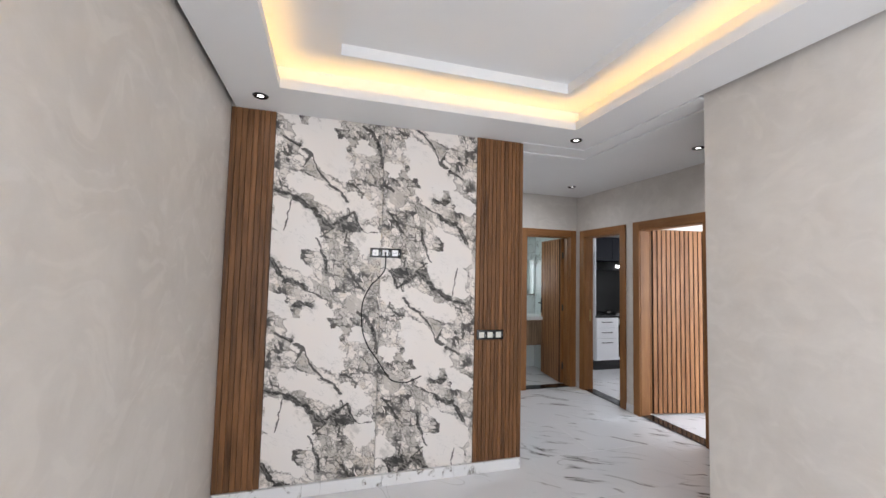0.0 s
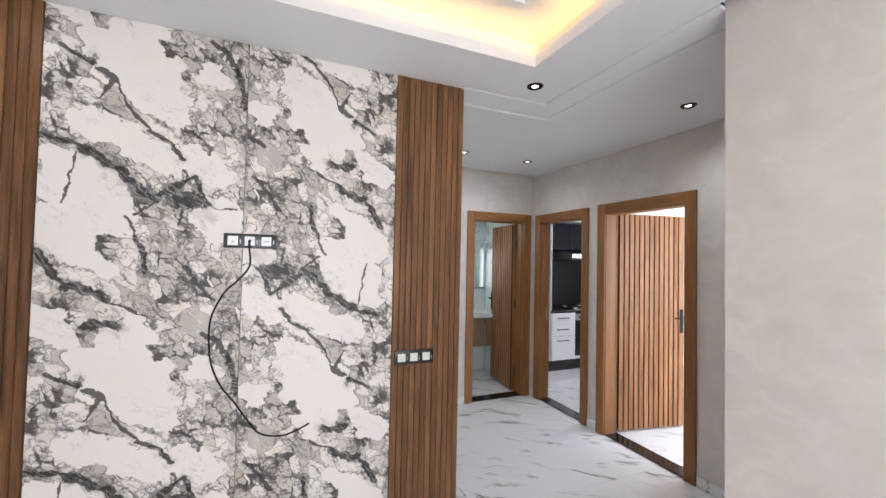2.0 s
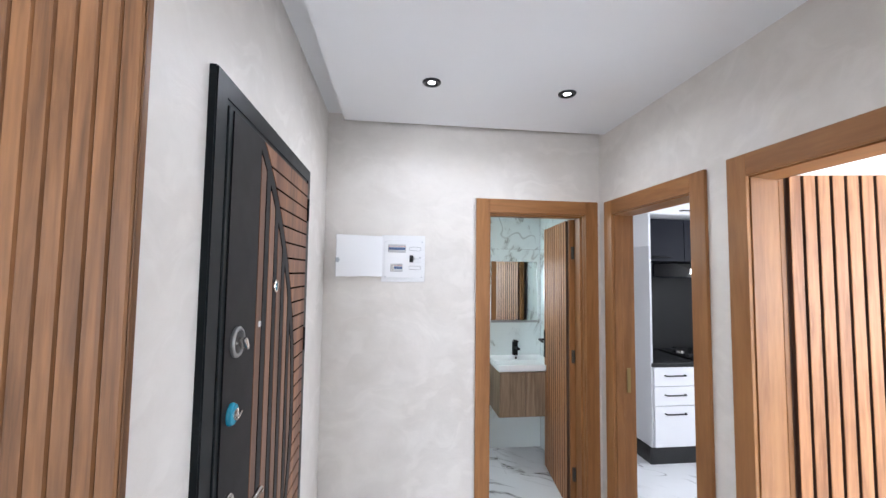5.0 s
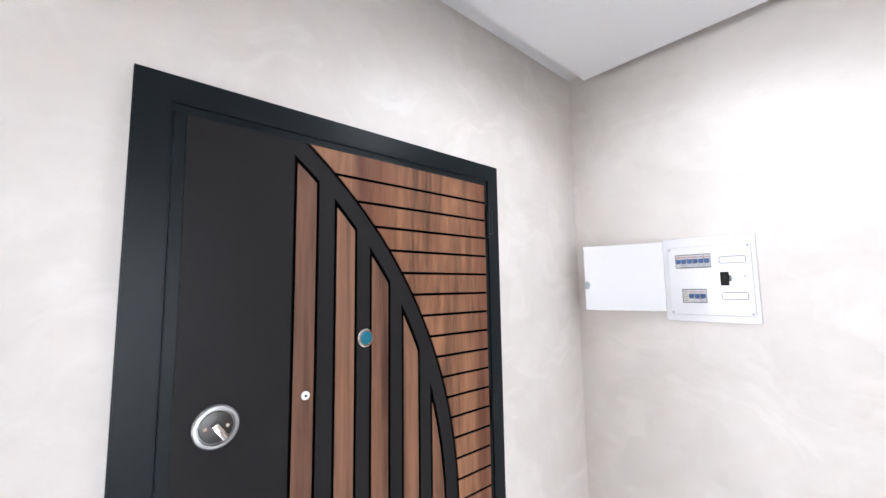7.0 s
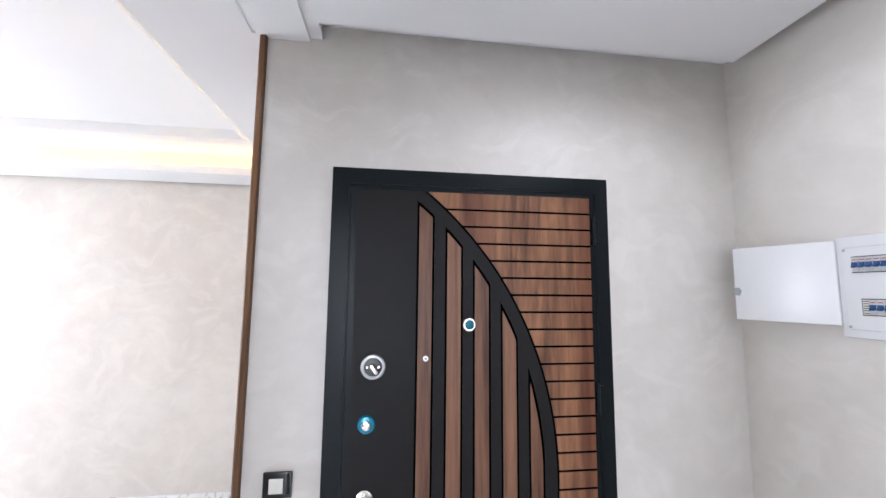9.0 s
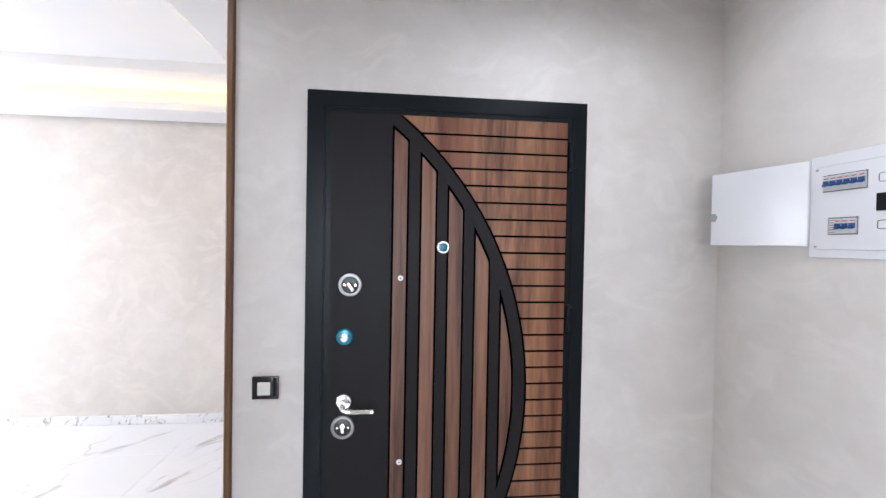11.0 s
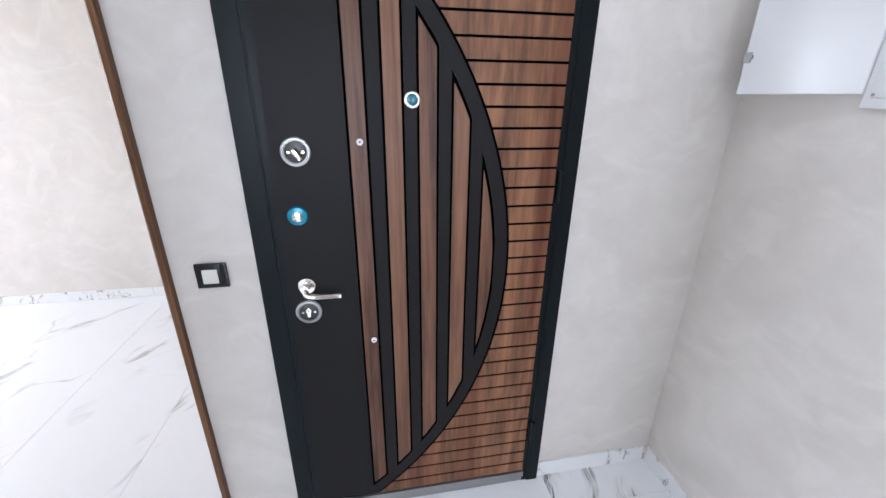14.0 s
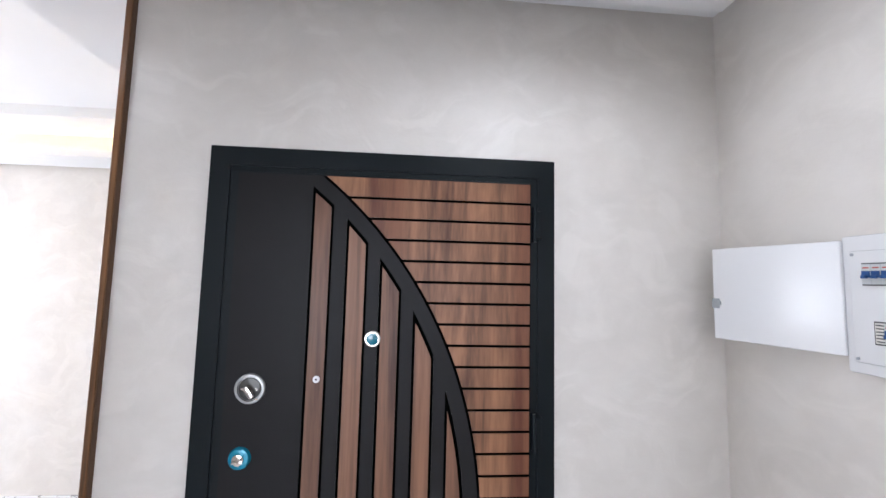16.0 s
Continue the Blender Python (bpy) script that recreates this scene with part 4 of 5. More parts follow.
# ---- inner doors ----
def slatted_leaf(parent, hx, hy, angle, width, height, side, handle_at, n, gap):
    """An open slatted leaf: local x runs from the hinge along the leaf, slats on the face at side (-1 or 1) along local y."""
    leaf = new("door_leaf", finish("door_leaf", bx(0.002, -0.020, 0.012, width, 0.020, height, 0.002, 1), OAK))
    leaf.parent = parent
    leaf.location = Vector((hx, hy, 0)) - parent.location
    leaf.rotation_euler = (0, 0, radians(angle))
    tagged(leaf, "open oak leaf clad in upright slats")
    pitch = (width - 0.05) / n
    part("slat_backing", bx(0.022, side * 0.0196 - 0.001, 0.022, width - 0.022, side * 0.0208 + 0.001, height - 0.012), OAK_GAP_SHADE, leaf, local=True)
    w = (pitch - gap) / 2
    bm = bmesh.new()
    s = side
    add_prism(bm, [(-w, 0.0), (-w, s * 0.015), (-w + 0.002, s * 0.017), (w - 0.002, s * 0.017), (w, s * 0.015), (w, 0.0)], "z", 0.018, height - 0.006)
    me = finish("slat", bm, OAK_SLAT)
    me.materials.append(OAK_GAP_SHADE)      # flanks darkened: groove shade put into the colour
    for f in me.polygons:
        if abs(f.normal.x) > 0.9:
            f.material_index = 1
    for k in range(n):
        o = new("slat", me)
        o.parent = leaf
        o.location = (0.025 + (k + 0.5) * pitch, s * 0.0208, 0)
    c = width - 0.045
    for q, sg in enumerate((side, -side)):
        base = 0.0378 if sg == side else 0.020
        pl = part("handle_plate", bx(c - 0.019, sg * base - 0.004, handle_at - 0.115, c + 0.019, sg * base + 0.005, handle_at + 0.115, 0.003), BLACK_MATT, leaf, "black lever handle on a long plate", local=True)
        bm = bmesh.new()
        y1 = sg * (base + 0.045)
        add_tube(bm, smooth_line([(c, sg * base, handle_at + 0.035), (c, y1 * 0.98, handle_at + 0.035), (c - 0.012, y1, handle_at + 0.035), (c - 0.105, y1, handle_at + 0.033)], 5), 0.0085, 10)
        lv = new("lever", finish("lever", bm, BLACK_MATT, True))
        lv.parent = leaf
        kh = part("keyhole", lathe([(0.006, 0.0), (0.006, sg * 0.0012)], (c, sg * (base + 0.005), handle_at - 0.055), "y", 12), DARK_STEEL, leaf, local=True)
    for z in (0.25, 1.05, height - 0.24):
        part("hinge", lathe([(0.0075, -0.045), (0.0075, 0.045)], (-0.004, -side * 0.004, z), "z", 12), DARK_STEEL, leaf, local=True)
        part("hinge_leaf", bx(-0.002, -side * 0.004 - 0.012, z - 0.045, 0.003, -side * 0.004 + 0.012, z + 0.045), DARK_STEEL, leaf, local=True)
    return leaf


def casing_y(name, x0, x1, top, y, depth, label):
    """Frame of a door in a wall that runs along x, face towards -y."""
    d = thing(name, (x0 + x1) / 2, y, 0, label, "door", kind="structure")
    c = 0.088
    f = y - 0.020
    for a, b in ((x0, x0 + c), (x1 - c, x1)):
        part("casing", bx(a, f, 0, b, y - 0.001, top, 0.003), OAK, d)
    part("casing_head", bx(x0 + c, f, top - c, x1 - c, y - 0.001, top, 0.003), OAK_FLAT, d)
    for a, b in ((x0 + 0.061, x0 + c + 0.006), (x1 - c - 0.006, x1 - 0.061)):
        part("jamb", bx(a, y - 0.001, 0, b, y + depth, top - 0.061, 0.001, 1), OAK, d)
    part("jamb_head", bx(x0 + c + 0.006, y - 0.001, top - c - 0.006, x1 - c - 0.006, y + depth, top - 0.061), OAK_FLAT, d)
    for a, b in ((x0 + c + 0.006, x0 + c + 0.018), (x1 - c - 0.018, x1 - c - 0.006)):
        part("stop", bx(a, y + 0.03, 0, b, y + depth - 0.05, top - c - 0.006), OAK, d)
    part("stop_head", bx(x0 + c + 0.018, y + 0.03, top - c - 0.018, x1 - c - 0.018, y + depth - 0.05, top - c - 0.006), OAK_FLAT, d)
    part("threshold", bx(x0 + c + 0.006, y + 0.002, 0.001, x1 - c - 0.006, y + depth, 0.011, 0.002, 1), GRANITE, d, "black granite threshold")
    return d


def casing_x(name, y0, y1, top, x, depth, label):
    """Frame of a door in a wall that runs along y, face towards -x."""
    d = thing(name, x, (y0 + y1) / 2, 0, label, "door", kind="structure")
    c = 0.090
    f = x - 0.018
    for a, b in ((y0, y0 + c), (y1 - c, y1)):
        part("casing", bx(f, a, 0, x - 0.001, b, top, 0.003), OAK, d)
    part("casing_head", bx(f, y0 + c, top - c, x - 0.001, y1 - c, top, 0.003), OAK_HEAD_Y, d)
    for a, b in ((y0 + 0.061, y0 + 0.077), (y1 - 0.077, y1 - 0.061)):
        part("jamb", bx(x - 0.001, a, 0, x + depth, b, top - 0.061, 0.001, 1), OAK, d)
    part("jamb_head", bx(x - 0.001, y0 + 0.077, top - c - 0.006, x + depth, y1 - 0.077, top - 0.061), OAK_HEAD_Y, d)
    for a, b in ((y0 + 0.077, y0 + c + 0.006), (y1 - c - 0.006, y1 - 0.077)):
        part("stop", bx(x - 0.001, a, 0, x + 0.050, b, top - c - 0.006, 0.001, 1), OAK, d)
    part("threshold", bx(x + 0.002, y0 + c + 0.006, 0.001, x + depth, y1 - c - 0.006, 0.011, 0.002, 1), GRANITE, d, "black granite threshold")
    return d


bath = casing_y("door_2", BX0, BX1, BZ, YF, 0.14, "open oak bathroom door clad in upright slats")
slatted_leaf(bath, BX1 - 0.108, YF + 0.145, 83.0, 0.66, BZ - 0.10, 1, 1.03, 11, 0.015)
bed = casing_x("door_3", RY0, RY1, RZ, XR, 0.14, "open oak bedroom door clad in upright slats")
slatted_leaf(bed, XR + 0.150, RY1 - 0.050, -10.5, 0.760, RZ - 0.075, -1, 1.02, 13, 0.011)
kit = casing_x("door_4", KY0, KY1, KZ, XR, 0.14, "oak kitchen doorway standing open")
part("strike_plate", bx(XR + 0.062, KY1 - 0.1115, 0.90, XR + 0.085, KY1 - 0.1075, 1.05), mat("brass", (0.35, 0.25, 0.11), 0.35, 1.0), kit, "small brass strike plate")


# ---- skirtings ----
def skirting(name, x0, y0, x1, y1, thick, step=0.6):
    """Skirting tiles along a wall; thick is the offset of the face from the wall line."""
    s = thing(name, x0, y0, 0, "white marble-look skirting tiles along the wall", "skirting", kind="structure")
    along = Vector((x1 - x0, y1 - y0, 0))
    n = max(1, round(along.length / step))
    for k in range(n):
        a, b = Vector((x0, y0, 0)) + along * (k / n), Vector((x0, y0, 0)) + along * ((k + 1) / n)
        gap = along.normalized() * 0.0008
        a, b = a + gap, b - gap
        lo = (min(a.x, b.x, a.x + thick[0], b.x + thick[0]), min(a.y, b.y, a.y + thick[1], b.y + thick[1]))
        hi = (max(a.x, b.x, a.x + thick[0], b.x + thick[0]), max(a.y, b.y, a.y + thick[1], b.y + thick[1]))
        part("skirting_tile", bx(lo[0], lo[1], 0.001, hi[0], hi[1], 0.080, 0.0012, 1), SKIRT, s)


T = 0.011
skirting("baseboard_entrance", XE, YT - 0.031, XE, EY0 - 0.001, (T, 0))
skirting("baseboard_entrance_far", XE, EY1 + 0.001, XE, YF - T, (T, 0))
skirting("baseboard_far", XE + T, YF, BX0 - 0.001, YF, (0, -T))
skirting("baseboard_right", XR, YN + T, XR, RY0 - 0.001, (-T, 0))
skirting("baseboard_between_doors", XR, RY1 + 0.001, XR, KY0 - 0.001, (-T, 0))
skirting("baseboard_corner", XR, KY1 + 0.001, XR, YF - 0.021, (-T, 0))
skirting("baseboard_television", XL + T, YT + 0.006, XE - 0.0005, YT + 0.006, (0, -0.037))
skirting("baseboard_living", XL, YB, XL, YT - 0.031, (T, 0))
skirting("baseboard_near", XN, YB, XN, YN + T, (-T, 0))
skirting("baseboard_near_end", XN, YN, XR - T, YN, (0, T))

# ---- bathroom ----
YBB, XBR, XBL = 5.76, 3.605, 2.30
solo("wall_bathroom_shell", boxes((XBL - 0.1, YBB, 0, XBR + 0.1, YBB + 0.1, 2.95), (XBR, YF + 0.14, 0, XBR + 0.1, YBB, 2.95), (XBL - 0.1, YF + 0.14, 0, XBL, YBB, 2.95)), GROUT, kind="structure")
solo("ceiling_bathroom", bx(XBL, YF + 0.14, 2.45, XBR, YBB, 2.5), CEIL, kind="structure")
bw = thing("wall_bathroom_tiles", 3.0, YBB, 0, "pale marble-look tiles with grey veins on the bathroom wall", "wall tile", kind="structure")
for r in range(4):
    for c in range(2):
        a, z = XBR - 0.012 - (c + 1) * 0.6, 0.002 + r * 0.62
        part("tile", bx(a + 0.001, YBB - 0.010, z, a + 0.599, YBB, min(z + 0.617, 2.448)), BATH_TILE, bw)
        b = YBB - 0.012 - (c + 1) * 0.51
        part("tile", bx(XBR - 0.010, b + 0.001, z, XBR, b + 0.509, min(z + 0.617, 2.448)), BATH_TILE, bw)
        part("tile", bx(XBL, b + 0.001, z, XBL + 0.010, b + 0.509, min(z + 0.617, 2.448)), BATH_TILE, bw)

van = thing("vanity_unit", 3.34, YBB - 0.01, 0.42, "wall-hung light oak vanity cabinet with two doors", "cabinet")
VX0, VX1, VY = 3.085, 3.530, 5.365
part("body", bx(VX0, VY, 0.42, VX1, YBB - 0.0105, 0.80), LIGHT_OAK, van)
for a, b, hx in ((VX0 + 0.002, 3.306, 3.283), (3.310, VX1 - 0.002, 3.333)):
    dr = part("cabinet_door", bx(a, VY - 0.019, 0.424, b, VY - 0.001, 0.795, 0.0015, 1), LIGHT_OAK, van)
    part("handle", bx(hx - 0.006, VY - 0.032, 0.62, hx + 0.006, VY - 0.0185, 0.76, 0.003), LIGHT_OAK, dr)
basin = thing("wash_basin", 3.34, 5.5, 0.801, "white ceramic wash basin set on the vanity cabinet", "basin")
bm = bmesh.new()
add_box(bm, 3.072, 5.330, 0.801, XBR - 0.0115, YBB - 0.0105, 0.862)
top = max(bm.faces, key=lambda f: f.calc_center_median().z)
ins = bmesh.ops.inset_region(bm, faces=[top], thickness=0.055, use_even_offset=True)
bmesh.ops.translate(bm, vec=(0, 0, -0.05), verts=top.verts[:])
bmesh.ops.bevel(bm, geom=bm.edges[:], offset=0.009, segments=3, affect="EDGES", profile=0.5)
part("bowl", bm, CERAMIC, basin, smooth=True)
part("overflow", lathe([(0.010, 0.0), (0.010, -0.003)], (3.335, 5.6935, 0.840), "y", 16), BLACK_MATT, basin)
tap = thing("basin_tap", 3.335, 5.722, 0.862, "square black mixer tap on the wash basin", "tap")
part("column", bx(3.313, 5.700, 0.862, 3.357, 5.744, 0.985, 0.004), BLACK_MATT, tap)
part("spout", bx(3.320, 5.610, 0.925, 3.350, 5.700, 0.945, 0.003), BLACK_MATT, tap)
part("lever", bx(3.320, 5.655, 0.990, 3.350, 5.742, 1.000, 0.003), BLACK_MATT, tap)
mir = thing("wall_mirror", 3.33, YBB - 0.012, 1.17, "frameless rectangular mirror above the wash basin", "mirror")
part("glass", bx(3.108, YBB - 0.016, 1.185, 3.562, YBB - 0.0105, 1.742), MIRROR, mir)
part("ledge", bx(3.108, YBB - 0.022, 1.162, 3.562, YBB - 0.0105, 1.184, 0.002), ALU, mir)
wc = thing("toilet", 2.70, 5.55, 0.0, "white ceramic toilet with a cistern beside the vanity", "toilet")
part("cistern", bx(2.53, 5.585, 0.42, 2.875, YBB - 0.0105, 0.80, 0.03, 4), CERAMIC, wc, smooth=True)
prof = [(0.11, 0.0), (0.12, 0.04), (0.12, 0.20), (0.17, 0.33), (0.185, 0.40)]
wcb = lathe(prof, (2.70, 5.42, 0.001), "z", 32)
for v in wcb.verts:
    v.co.y = 5.42 + (v.co.y - 5.42) * 1.18
part("bowl", wcb, CERAMIC, wc, smooth=True)
seat = lathe([(0.19, 0.401), (0.192, 0.415), (0.185, 0.43)], (2.70, 5.42, 0.001), "z", 32)
for v in seat.verts:
    v.co.y = 5.42 + (v.co.y - 5.42) * 1.18
part("seat", seat, WHITE_PLASTIC, wc, smooth=True)
bm = bmesh.new()
add_tube(bm, smooth_line([(3.065, 5.735, 0.62), (3.068, 5.69, 0.66), (3.070, 5.66, 0.60), (3.070, 5.67, 0.50), (3.068, 5.72, 0.45), (3.066, 5.738, 0.50)], 8), 0.006, 8)
solo("bidet_hose", bm, BLACK, "thin black bidet hose looped beside the toilet", "hose", smooth=True)

# ---- kitchen ----
KF, KB, KX = 5.30, 5.92, 4.435
solo("wall_kitchen", boxes((XR + 0.14, KB, 0, 6.3, KB + 0.1, 2.95), (6.2, 4.52, 0, 6.3, KB, 2.95), (6.2, 3.70, 0, 6.3, 3.72, 2.95), (6.2, 3.72, 0, 6.3, 4.52, 1.0), (6.2, 3.72, 2.2, 6.3, 4.52, 2.95), (XR + 0.14, 3.60, 0, 6.3, 3.70, 2.95), (XBR + 0.1, YF + 0.14, 0, XBR + 0.13, KB, 2.95)), WHITE_WALL, kind="structure")
solo("ceiling_kitchen", bx(XR + 0.14, 3.70, 2.57, 6.2, KB, 2.62), CEIL, kind="structure")
solo("kitchen_splashback", bx(KX + 0.02, KB - 0.012, 0.86, 6.0, KB - 0.001, 2.17), BACKSPLASH, "glossy black splashback behind the hob", "splashback", "structure")
solo("kitchen_end_panel", bx(KX - 0.02, KF - 0.008, 0.151, KX, KB, 1.885, 0.001, 1), paint("end_panel_grey", (0.58, 0.58, 0.60), 0.4, 0.05), "pale grey end panel of the kitchen units", "panel")
solo("kitchen_plinth", boxes((KX - 0.02, KF + 0.012, 0.001, 6.0, KF + 0.03, 0.150), (KX - 0.018, KF + 0.03, 0.001, KX, KB, 0.150)), BLACK, "black plinth board under the kitchen units", "plinth")
dw = thing("drawer_unit", 4.62, KF, 0.151, "white kitchen base unit with three drawers and black handles", "cabinet")
part("body", bx(KX + 0.001, KF + 0.001, 0.151, 4.858, KB - 0.012, 0.832), CABINET, dw)
for z0, z1 in ((0.155, 0.498), (0.503, 0.664), (0.669, 0.829)):
    f = part("drawer_front", bx(KX + 0.003, KF - 0.019, z0, 4.856, KF, z1, 0.0015, 1), CABINET, dw)
    bm = bmesh.new()
    zc = z1 - 0.062 if z1 < 0.5 else (z0 + z1) / 2 + 0.012
    add_tube(bm, smooth_line([(4.535, KF - 0.019, zc), (4.540, KF - 0.040, zc), (4.558, KF - 0.046, zc), (4.70, KF - 0.046, zc), (4.718, KF - 0.040, zc), (4.723, KF - 0.019, zc)], 4), 0.006, 8)
    part("handle", bm, BLACK_MATT, f, "black bow handle", smooth=True)
ov = thing("oven", 5.16, KF, 0.151, "built-in black glass oven with a steel control strip", "oven")
part("body", bx(4.86, KF + 0.001, 0.151, 5.46, KB - 0.012, 0.832), BLACK, ov)
part("control_panel", bx(4.864, KF - 0.016, 0.715, 5.456, KF, 0.805, 0.002), ALU, ov)
od = part("oven_door", bx(4.864, KF - 0.02, 0.20, 5.456, KF, 0.708, 0.002), GLASS_BLACK, ov)
bm = bmesh.new()
add_tube(bm, [(4.92, KF - 0.05, 0.66), (5.40, KF - 0.05, 0.66)], 0.008, 10)
part("oven_handle", bm, CHROME, od)
for k in range(4):
    part("knob", lathe([(0.018, 0.0), (0.018, -0.018), (0.014, -0.022)], (4.94 + k * 0.11, KF - 0.016, 0.76), "y", 16), BLACK, ov)
part("lower_rail", bx(4.864, KF - 0.016, 0.155, 5.456, KF, 0.196, 0.001, 1), CABINET, ov)
solo("worktop", bx(KX - 0.015, KF - 0.028, 0.833, 6.0, KB - 0.0125, 0.868, 0.003), GRANITE, "black polished stone kitchen worktop", "worktop")
hob = thing("gas_hob", 5.16, 5.6, 0.868, "black glass gas hob with steel burners", "hob")
part("hob_plate", bx(4.88, 5.36, 0.8682, 5.44, 5.84, 0.876, 0.003), GLASS_BLACK, hob)
for x, y in ((5.02, 5.47), (5.02, 5.72), (5.30, 5.47), (5.30, 5.72)):
    br = part("burner", lathe([(0.045, 0.0), (0.045, 0.012), (0.03, 0.02)], (x, y, 0.876), "z", 20), CHROME, hob)
    part("pan_support", boxes((x - 0.09, y - 0.005, 0.893, x + 0.09, y + 0.005, 0.903), (x - 0.005, y - 0.09, 0.893, x + 0.005, y - 0.005, 0.903), (x - 0.005, y + 0.005, 0.893, x + 0.005, y + 0.09, 0.903),
                              (x - 0.09, y - 0.004, 0.876, x - 0.082, y + 0.004, 0.893), (x + 0.082, y - 0.004, 0.876, x + 0.09, y + 0.004, 0.893)), BLACK_MATT, hob)
hood = thing("cooker_hood", 5.16, 5.66, 1.60, "slim steel cooker hood under the dark wall cabinets", "cooker hood")
bm = bmesh.new()
add_prism(bm, [(5.42, 1.640), (5.42, 1.690), (5.62, 1.745), (KB - 0.0125, 1.745), (KB - 0.0125, 1.615), (5.46, 1.615)], "x", 4.90, 5.46)
part("body", bm, ALU, hood)
part("front_lip", bx(4.90, 5.405, 1.638, 5.46, 5.4195, 1.692, 0.003), CHROME, hood)
part("filter", bx(4.94, 5.48, 1.610, 5.42, KB - 0.03, 1.6148), DARK_STEEL, hood)
cords = bmesh.new()
add_tube(cords, smooth_line([(4.84, KB - 0.02, 1.70), (4.842, KB - 0.03, 1.60), (4.838, KB - 0.03, 1.48), (4.842, KB - 0.02, 1.43)], 6), 0.012, 8)
solo("hood_cable", cords, BLACK, "short black cable hanging beside the cooker hood", "cable", smooth=True)
ks = thing("kitchen_socket", 4.78, KB - 0.012, 1.10, "small black socket on the splashback", "wall socket")
part("plate", bx(4.745, KB - 0.021, 1.085, 4.825, KB - 0.0122, 1.165, 0.003), BLACK, ks)
part("insert", bx(4.762, KB - 0.024, 1.102, 4.808, KB - 0.0208, 1.148, 0.001, 1), GREY_PLASTIC, ks)
for k in range(3):
    a = KX - 0.02 + k * 0.54
    uc = thing("wall_cabinet", a + 0.27, KF, 2.17, "white high kitchen cabinet with a black handle", "cabinet", "high kitchen cabinets")
    part("body", bx(a, KF + 0.001, 2.171, a + 0.538, KB - 0.001, 2.568), CABINET, uc)
    dr = part("cabinet_door", bx(a + 0.002, KF - 0.019, 2.174, a + 0.536, KF, 2.565, 0.0015, 1), CABINET, uc)
    bm = bmesh.new()
    add_tube(bm, smooth_line([(a + 0.30, KF - 0.019, 2.205), (a + 0.305, KF - 0.042, 2.205), (a + 0.33, KF - 0.046, 2.205), (a + 0.44, KF - 0.046, 2.205), (a + 0.465, KF - 0.042, 2.205), (a + 0.47, KF - 0.019, 2.205)], 4), 0.006, 8)
    part("handle", bm, BLACK_MATT, dr, smooth=True)
for k in range(3):
    a = KX + 0.02 + k * 0.50
    nc = thing("wall_cabinet", a + 0.25, KB - 0.35, 1.76, "dark navy kitchen wall cabinet with a black bow handle", "cabinet", "dark kitchen wall cabinets")
    part("body", bx(a + 0.001, KB - 0.36, 1.76, a + 0.499, KB - 0.0125, 2.168), NAVY, nc)
    dr = part("cabinet_door", bx(a + 0.003, KB - 0.380, 1.762, a + 0.497, KB - 0.3605, 2.166, 0.0015, 1), NAVY, nc)
    bm = bmesh.new()
    add_tube(bm, smooth_line([(a + 0.16, KB - 0.380, 1.80), (a + 0.165, KB - 0.402, 1.80), (a + 0.18, KB - 0.406, 1.80), (a + 0.32, KB - 0.406, 1.80), (a + 0.335, KB - 0.402, 1.80), (a + 0.34, KB - 0.380, 1.80)], 4), 0.006, 8)
    part("handle", bm, BLACK_MATT, dr, smooth=True)
solo("hob_back_panel", bx(4.86, KB - 0.018, 0.872, 5.50, KB - 0.0125, 1.600, 0.001, 1), BLACK_MATT, "black panel on the wall behind the hob", "panel")
solo("high_side_panel", bx(KX - 0.02, KF - 0.008, 1.886, KX, KB, 2.170, 0.001, 1), CABINET, "white side panel of the high kitchen units", "panel")

# ---- bedroom ----
solo("wall_bedroom", boxes((6.5, 0.6, 0, 6.6, 1.75, 2.95), (6.5, 3.35, 0, 6.6, 3.60, 2.95), (6.5, 1.75, 0, 6.6, 3.35, 0.75), (6.5, 1.75, 2.25, 6.6, 3.35, 2.95), (XR + 0.14, 3.57, 0, 6.5, 3.60, 2.95), (XR + 0.14, 0.5, 0, 4.40, 0.6, 2.95), (5.90, 0.5, 0, 6.6, 0.6, 2.95), (4.40, 0.5, 0, 5.90, 0.6, 0.80), (4.40, 0.5, 2.20, 5.90, 0.6, 2.95), (XR + 0.10, 0.6, 0, XR + 0.14, YN - 0.2, 2.95)), WHITE_WALL, kind="structure")
solo("ceiling_bedroom", bx(XR + 0.14, 0.6, 2.57, 6.5, 3.57, 2.62), CEIL, kind="structure")

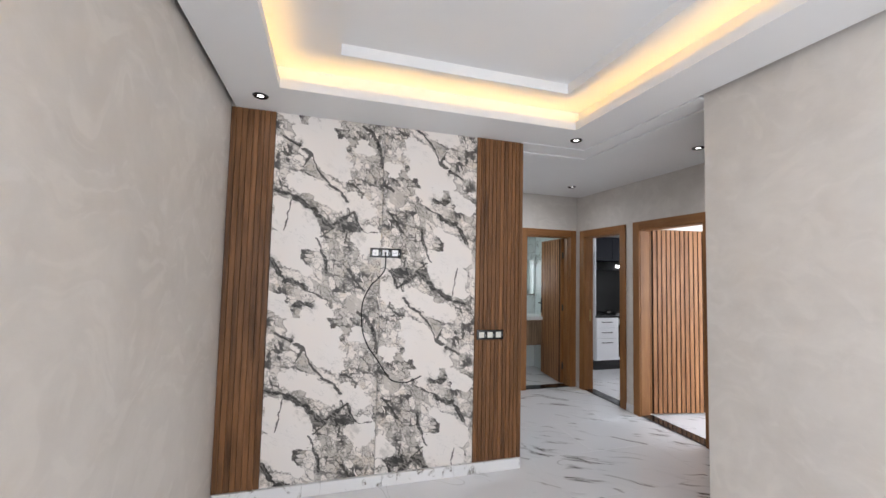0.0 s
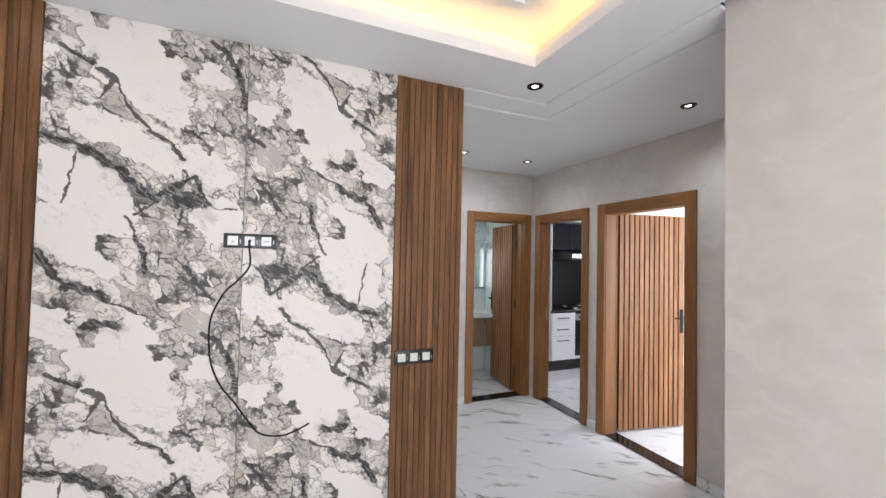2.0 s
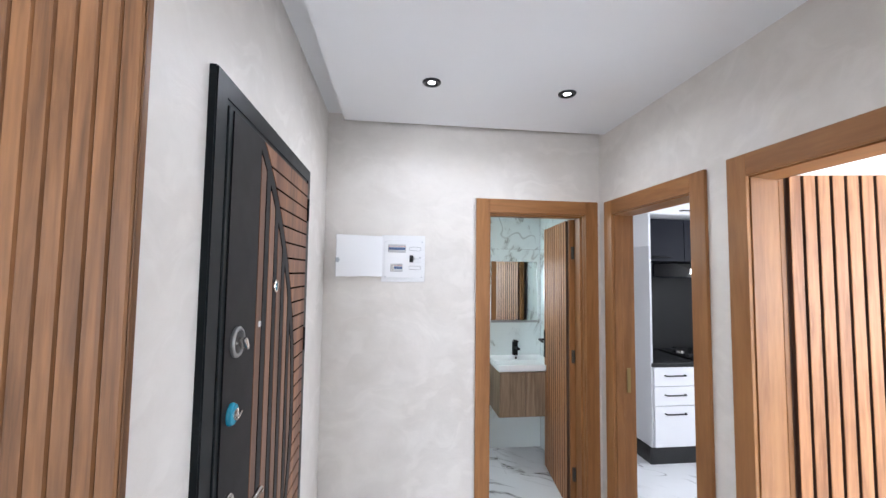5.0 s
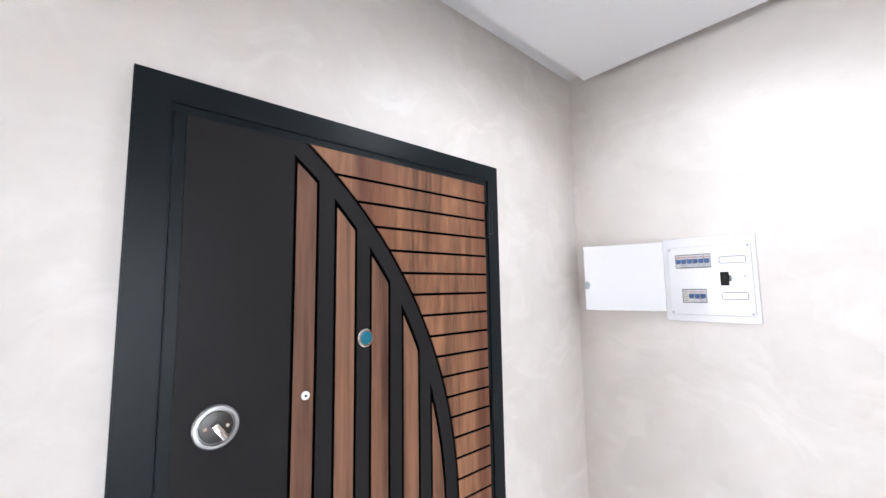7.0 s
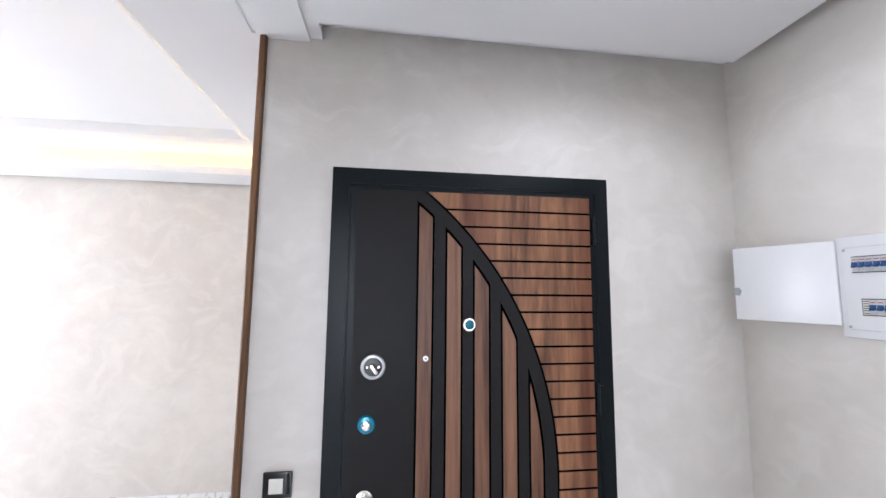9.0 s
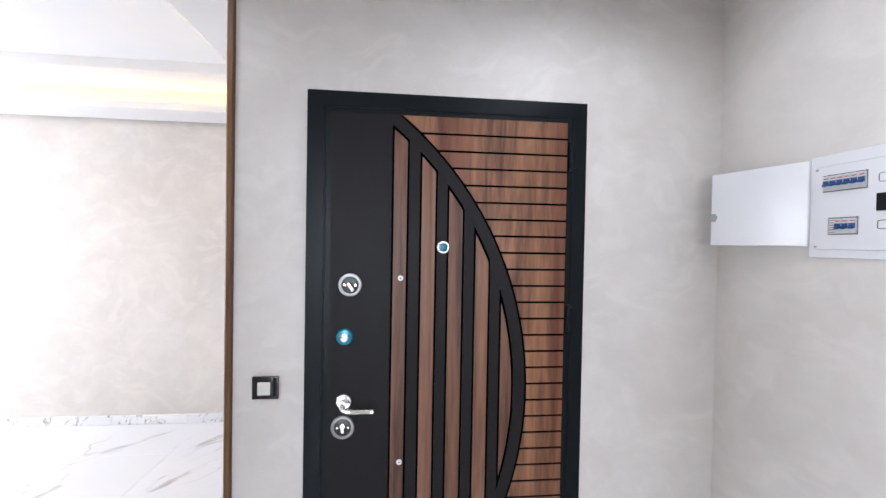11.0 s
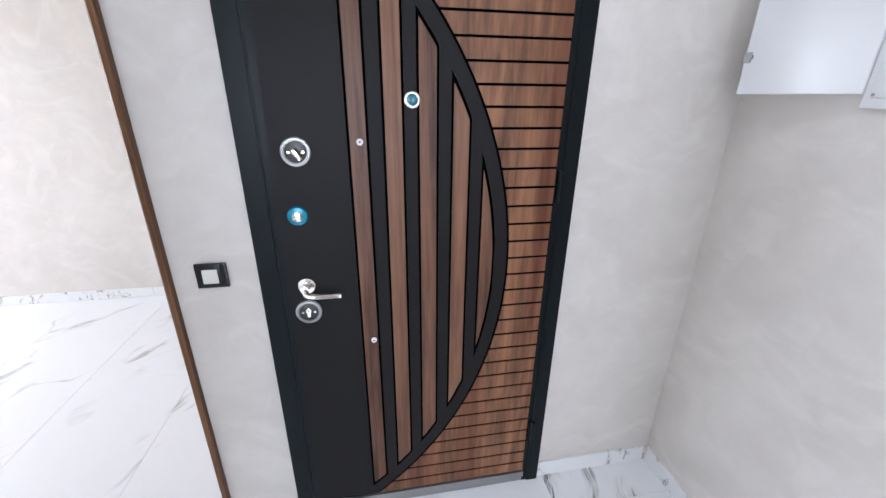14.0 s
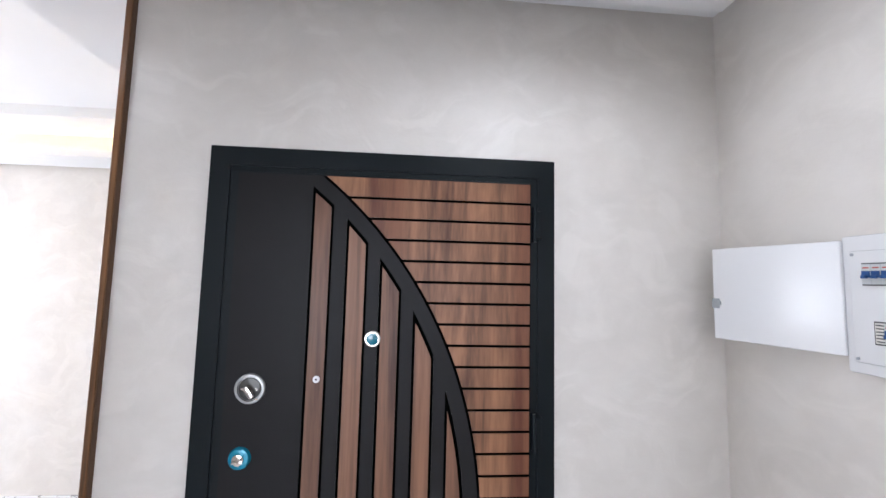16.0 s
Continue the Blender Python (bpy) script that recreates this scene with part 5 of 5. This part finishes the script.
# bedroom window, and two unseen ones added to light the entrance wall
win = thing("window_3", 5.15, 0.55, 0.80, "white framed bedroom window with a clear pane", "window", kind="structure")
part("window_frame", boxes((4.40, 0.52, 0.80, 4.45, 0.58, 2.20), (5.85, 0.52, 0.80, 5.90, 0.58, 2.20), (4.45, 0.52, 0.80, 5.85, 0.58, 0.85), (4.45, 0.52, 2.15, 5.85, 0.58, 2.20)), WHITE_PLASTIC, win)
pane = part("pane", bx(4.45, 0.547, 0.85, 5.85, 0.553, 2.15), GLASS, win)
pane.visible_shadow = False
win = thing("added_window_5", 6.55, 2.55, 0.75, "added unseen side window of the bedroom with white frame and clear pane", "window", kind="structure")
part("window_frame", boxes((6.52, 1.75, 0.75, 6.58, 1.80, 2.25), (6.52, 3.30, 0.75, 6.58, 3.35, 2.25), (6.52, 1.80, 0.75, 6.58, 3.30, 0.80), (6.52, 1.80, 2.20, 6.58, 3.30, 2.25)), WHITE_PLASTIC, win)
pane = part("pane", bx(6.547, 1.80, 0.80, 6.553, 3.30, 2.20), GLASS, win)
pane.visible_shadow = False
# invented opening for the kitchen fill, out of view
win = thing("added_window_4", 6.25, 4.12, 1.0, "added unseen kitchen window with white frame and clear pane", "window", kind="structure")
part("window_frame", boxes((6.22, 3.72, 1.0, 6.28, 3.77, 2.2), (6.22, 4.47, 1.0, 6.28, 4.52, 2.2), (6.22, 3.77, 1.0, 6.28, 4.47, 1.05), (6.22, 3.77, 2.15, 6.28, 4.47, 2.2)), WHITE_PLASTIC, win)
pane = part("pane", bx(6.247, 3.77, 1.05, 6.253, 4.47, 2.15), GLASS, win)
pane.visible_shadow = False

# ---- floor: bed of grout and tiles of their own ----
floor = tagged(new("floor", finish("floor", bx(XL - 0.15, YB - 0.2, -0.12, 6.6, 6.02, -0.004), GROUT)), "white polished marble-look floor tiles with grey veins", "floor", "", "structure")
SX, SY = 1.20, 0.60
bm = bmesh.new()
add_box(bm, 0.0006, 0.0006, -0.006, SX - 0.0006, SY - 0.0006, 0.0, 0.0006, 1)
tile_mesh = finish("floor_tile", bm, TILE)
washed_mesh = tile_mesh.copy()      # living room copy, veins paled as if washed out by daylight
washed_mesh.materials[0] = TILE_WASHED
y = 3.480 - SY * 11
while y < 6.0:
    shift = 0.6 if round((y - 2.88) / SY) % 3 == 0 else 0.0
    x = 1.928 + shift - SX * 3
    while x < 6.5:
        if x + SX > XL - 0.1 and y + SY > YB and not (x > 2.6 and y < 0.5):
            o = new("floor_tile", washed_mesh if x < 1.9 and y < 2.3 else tile_mesh)
            o.parent = floor
            o.location = (x, y, 0)
        x += SX
    y += SY
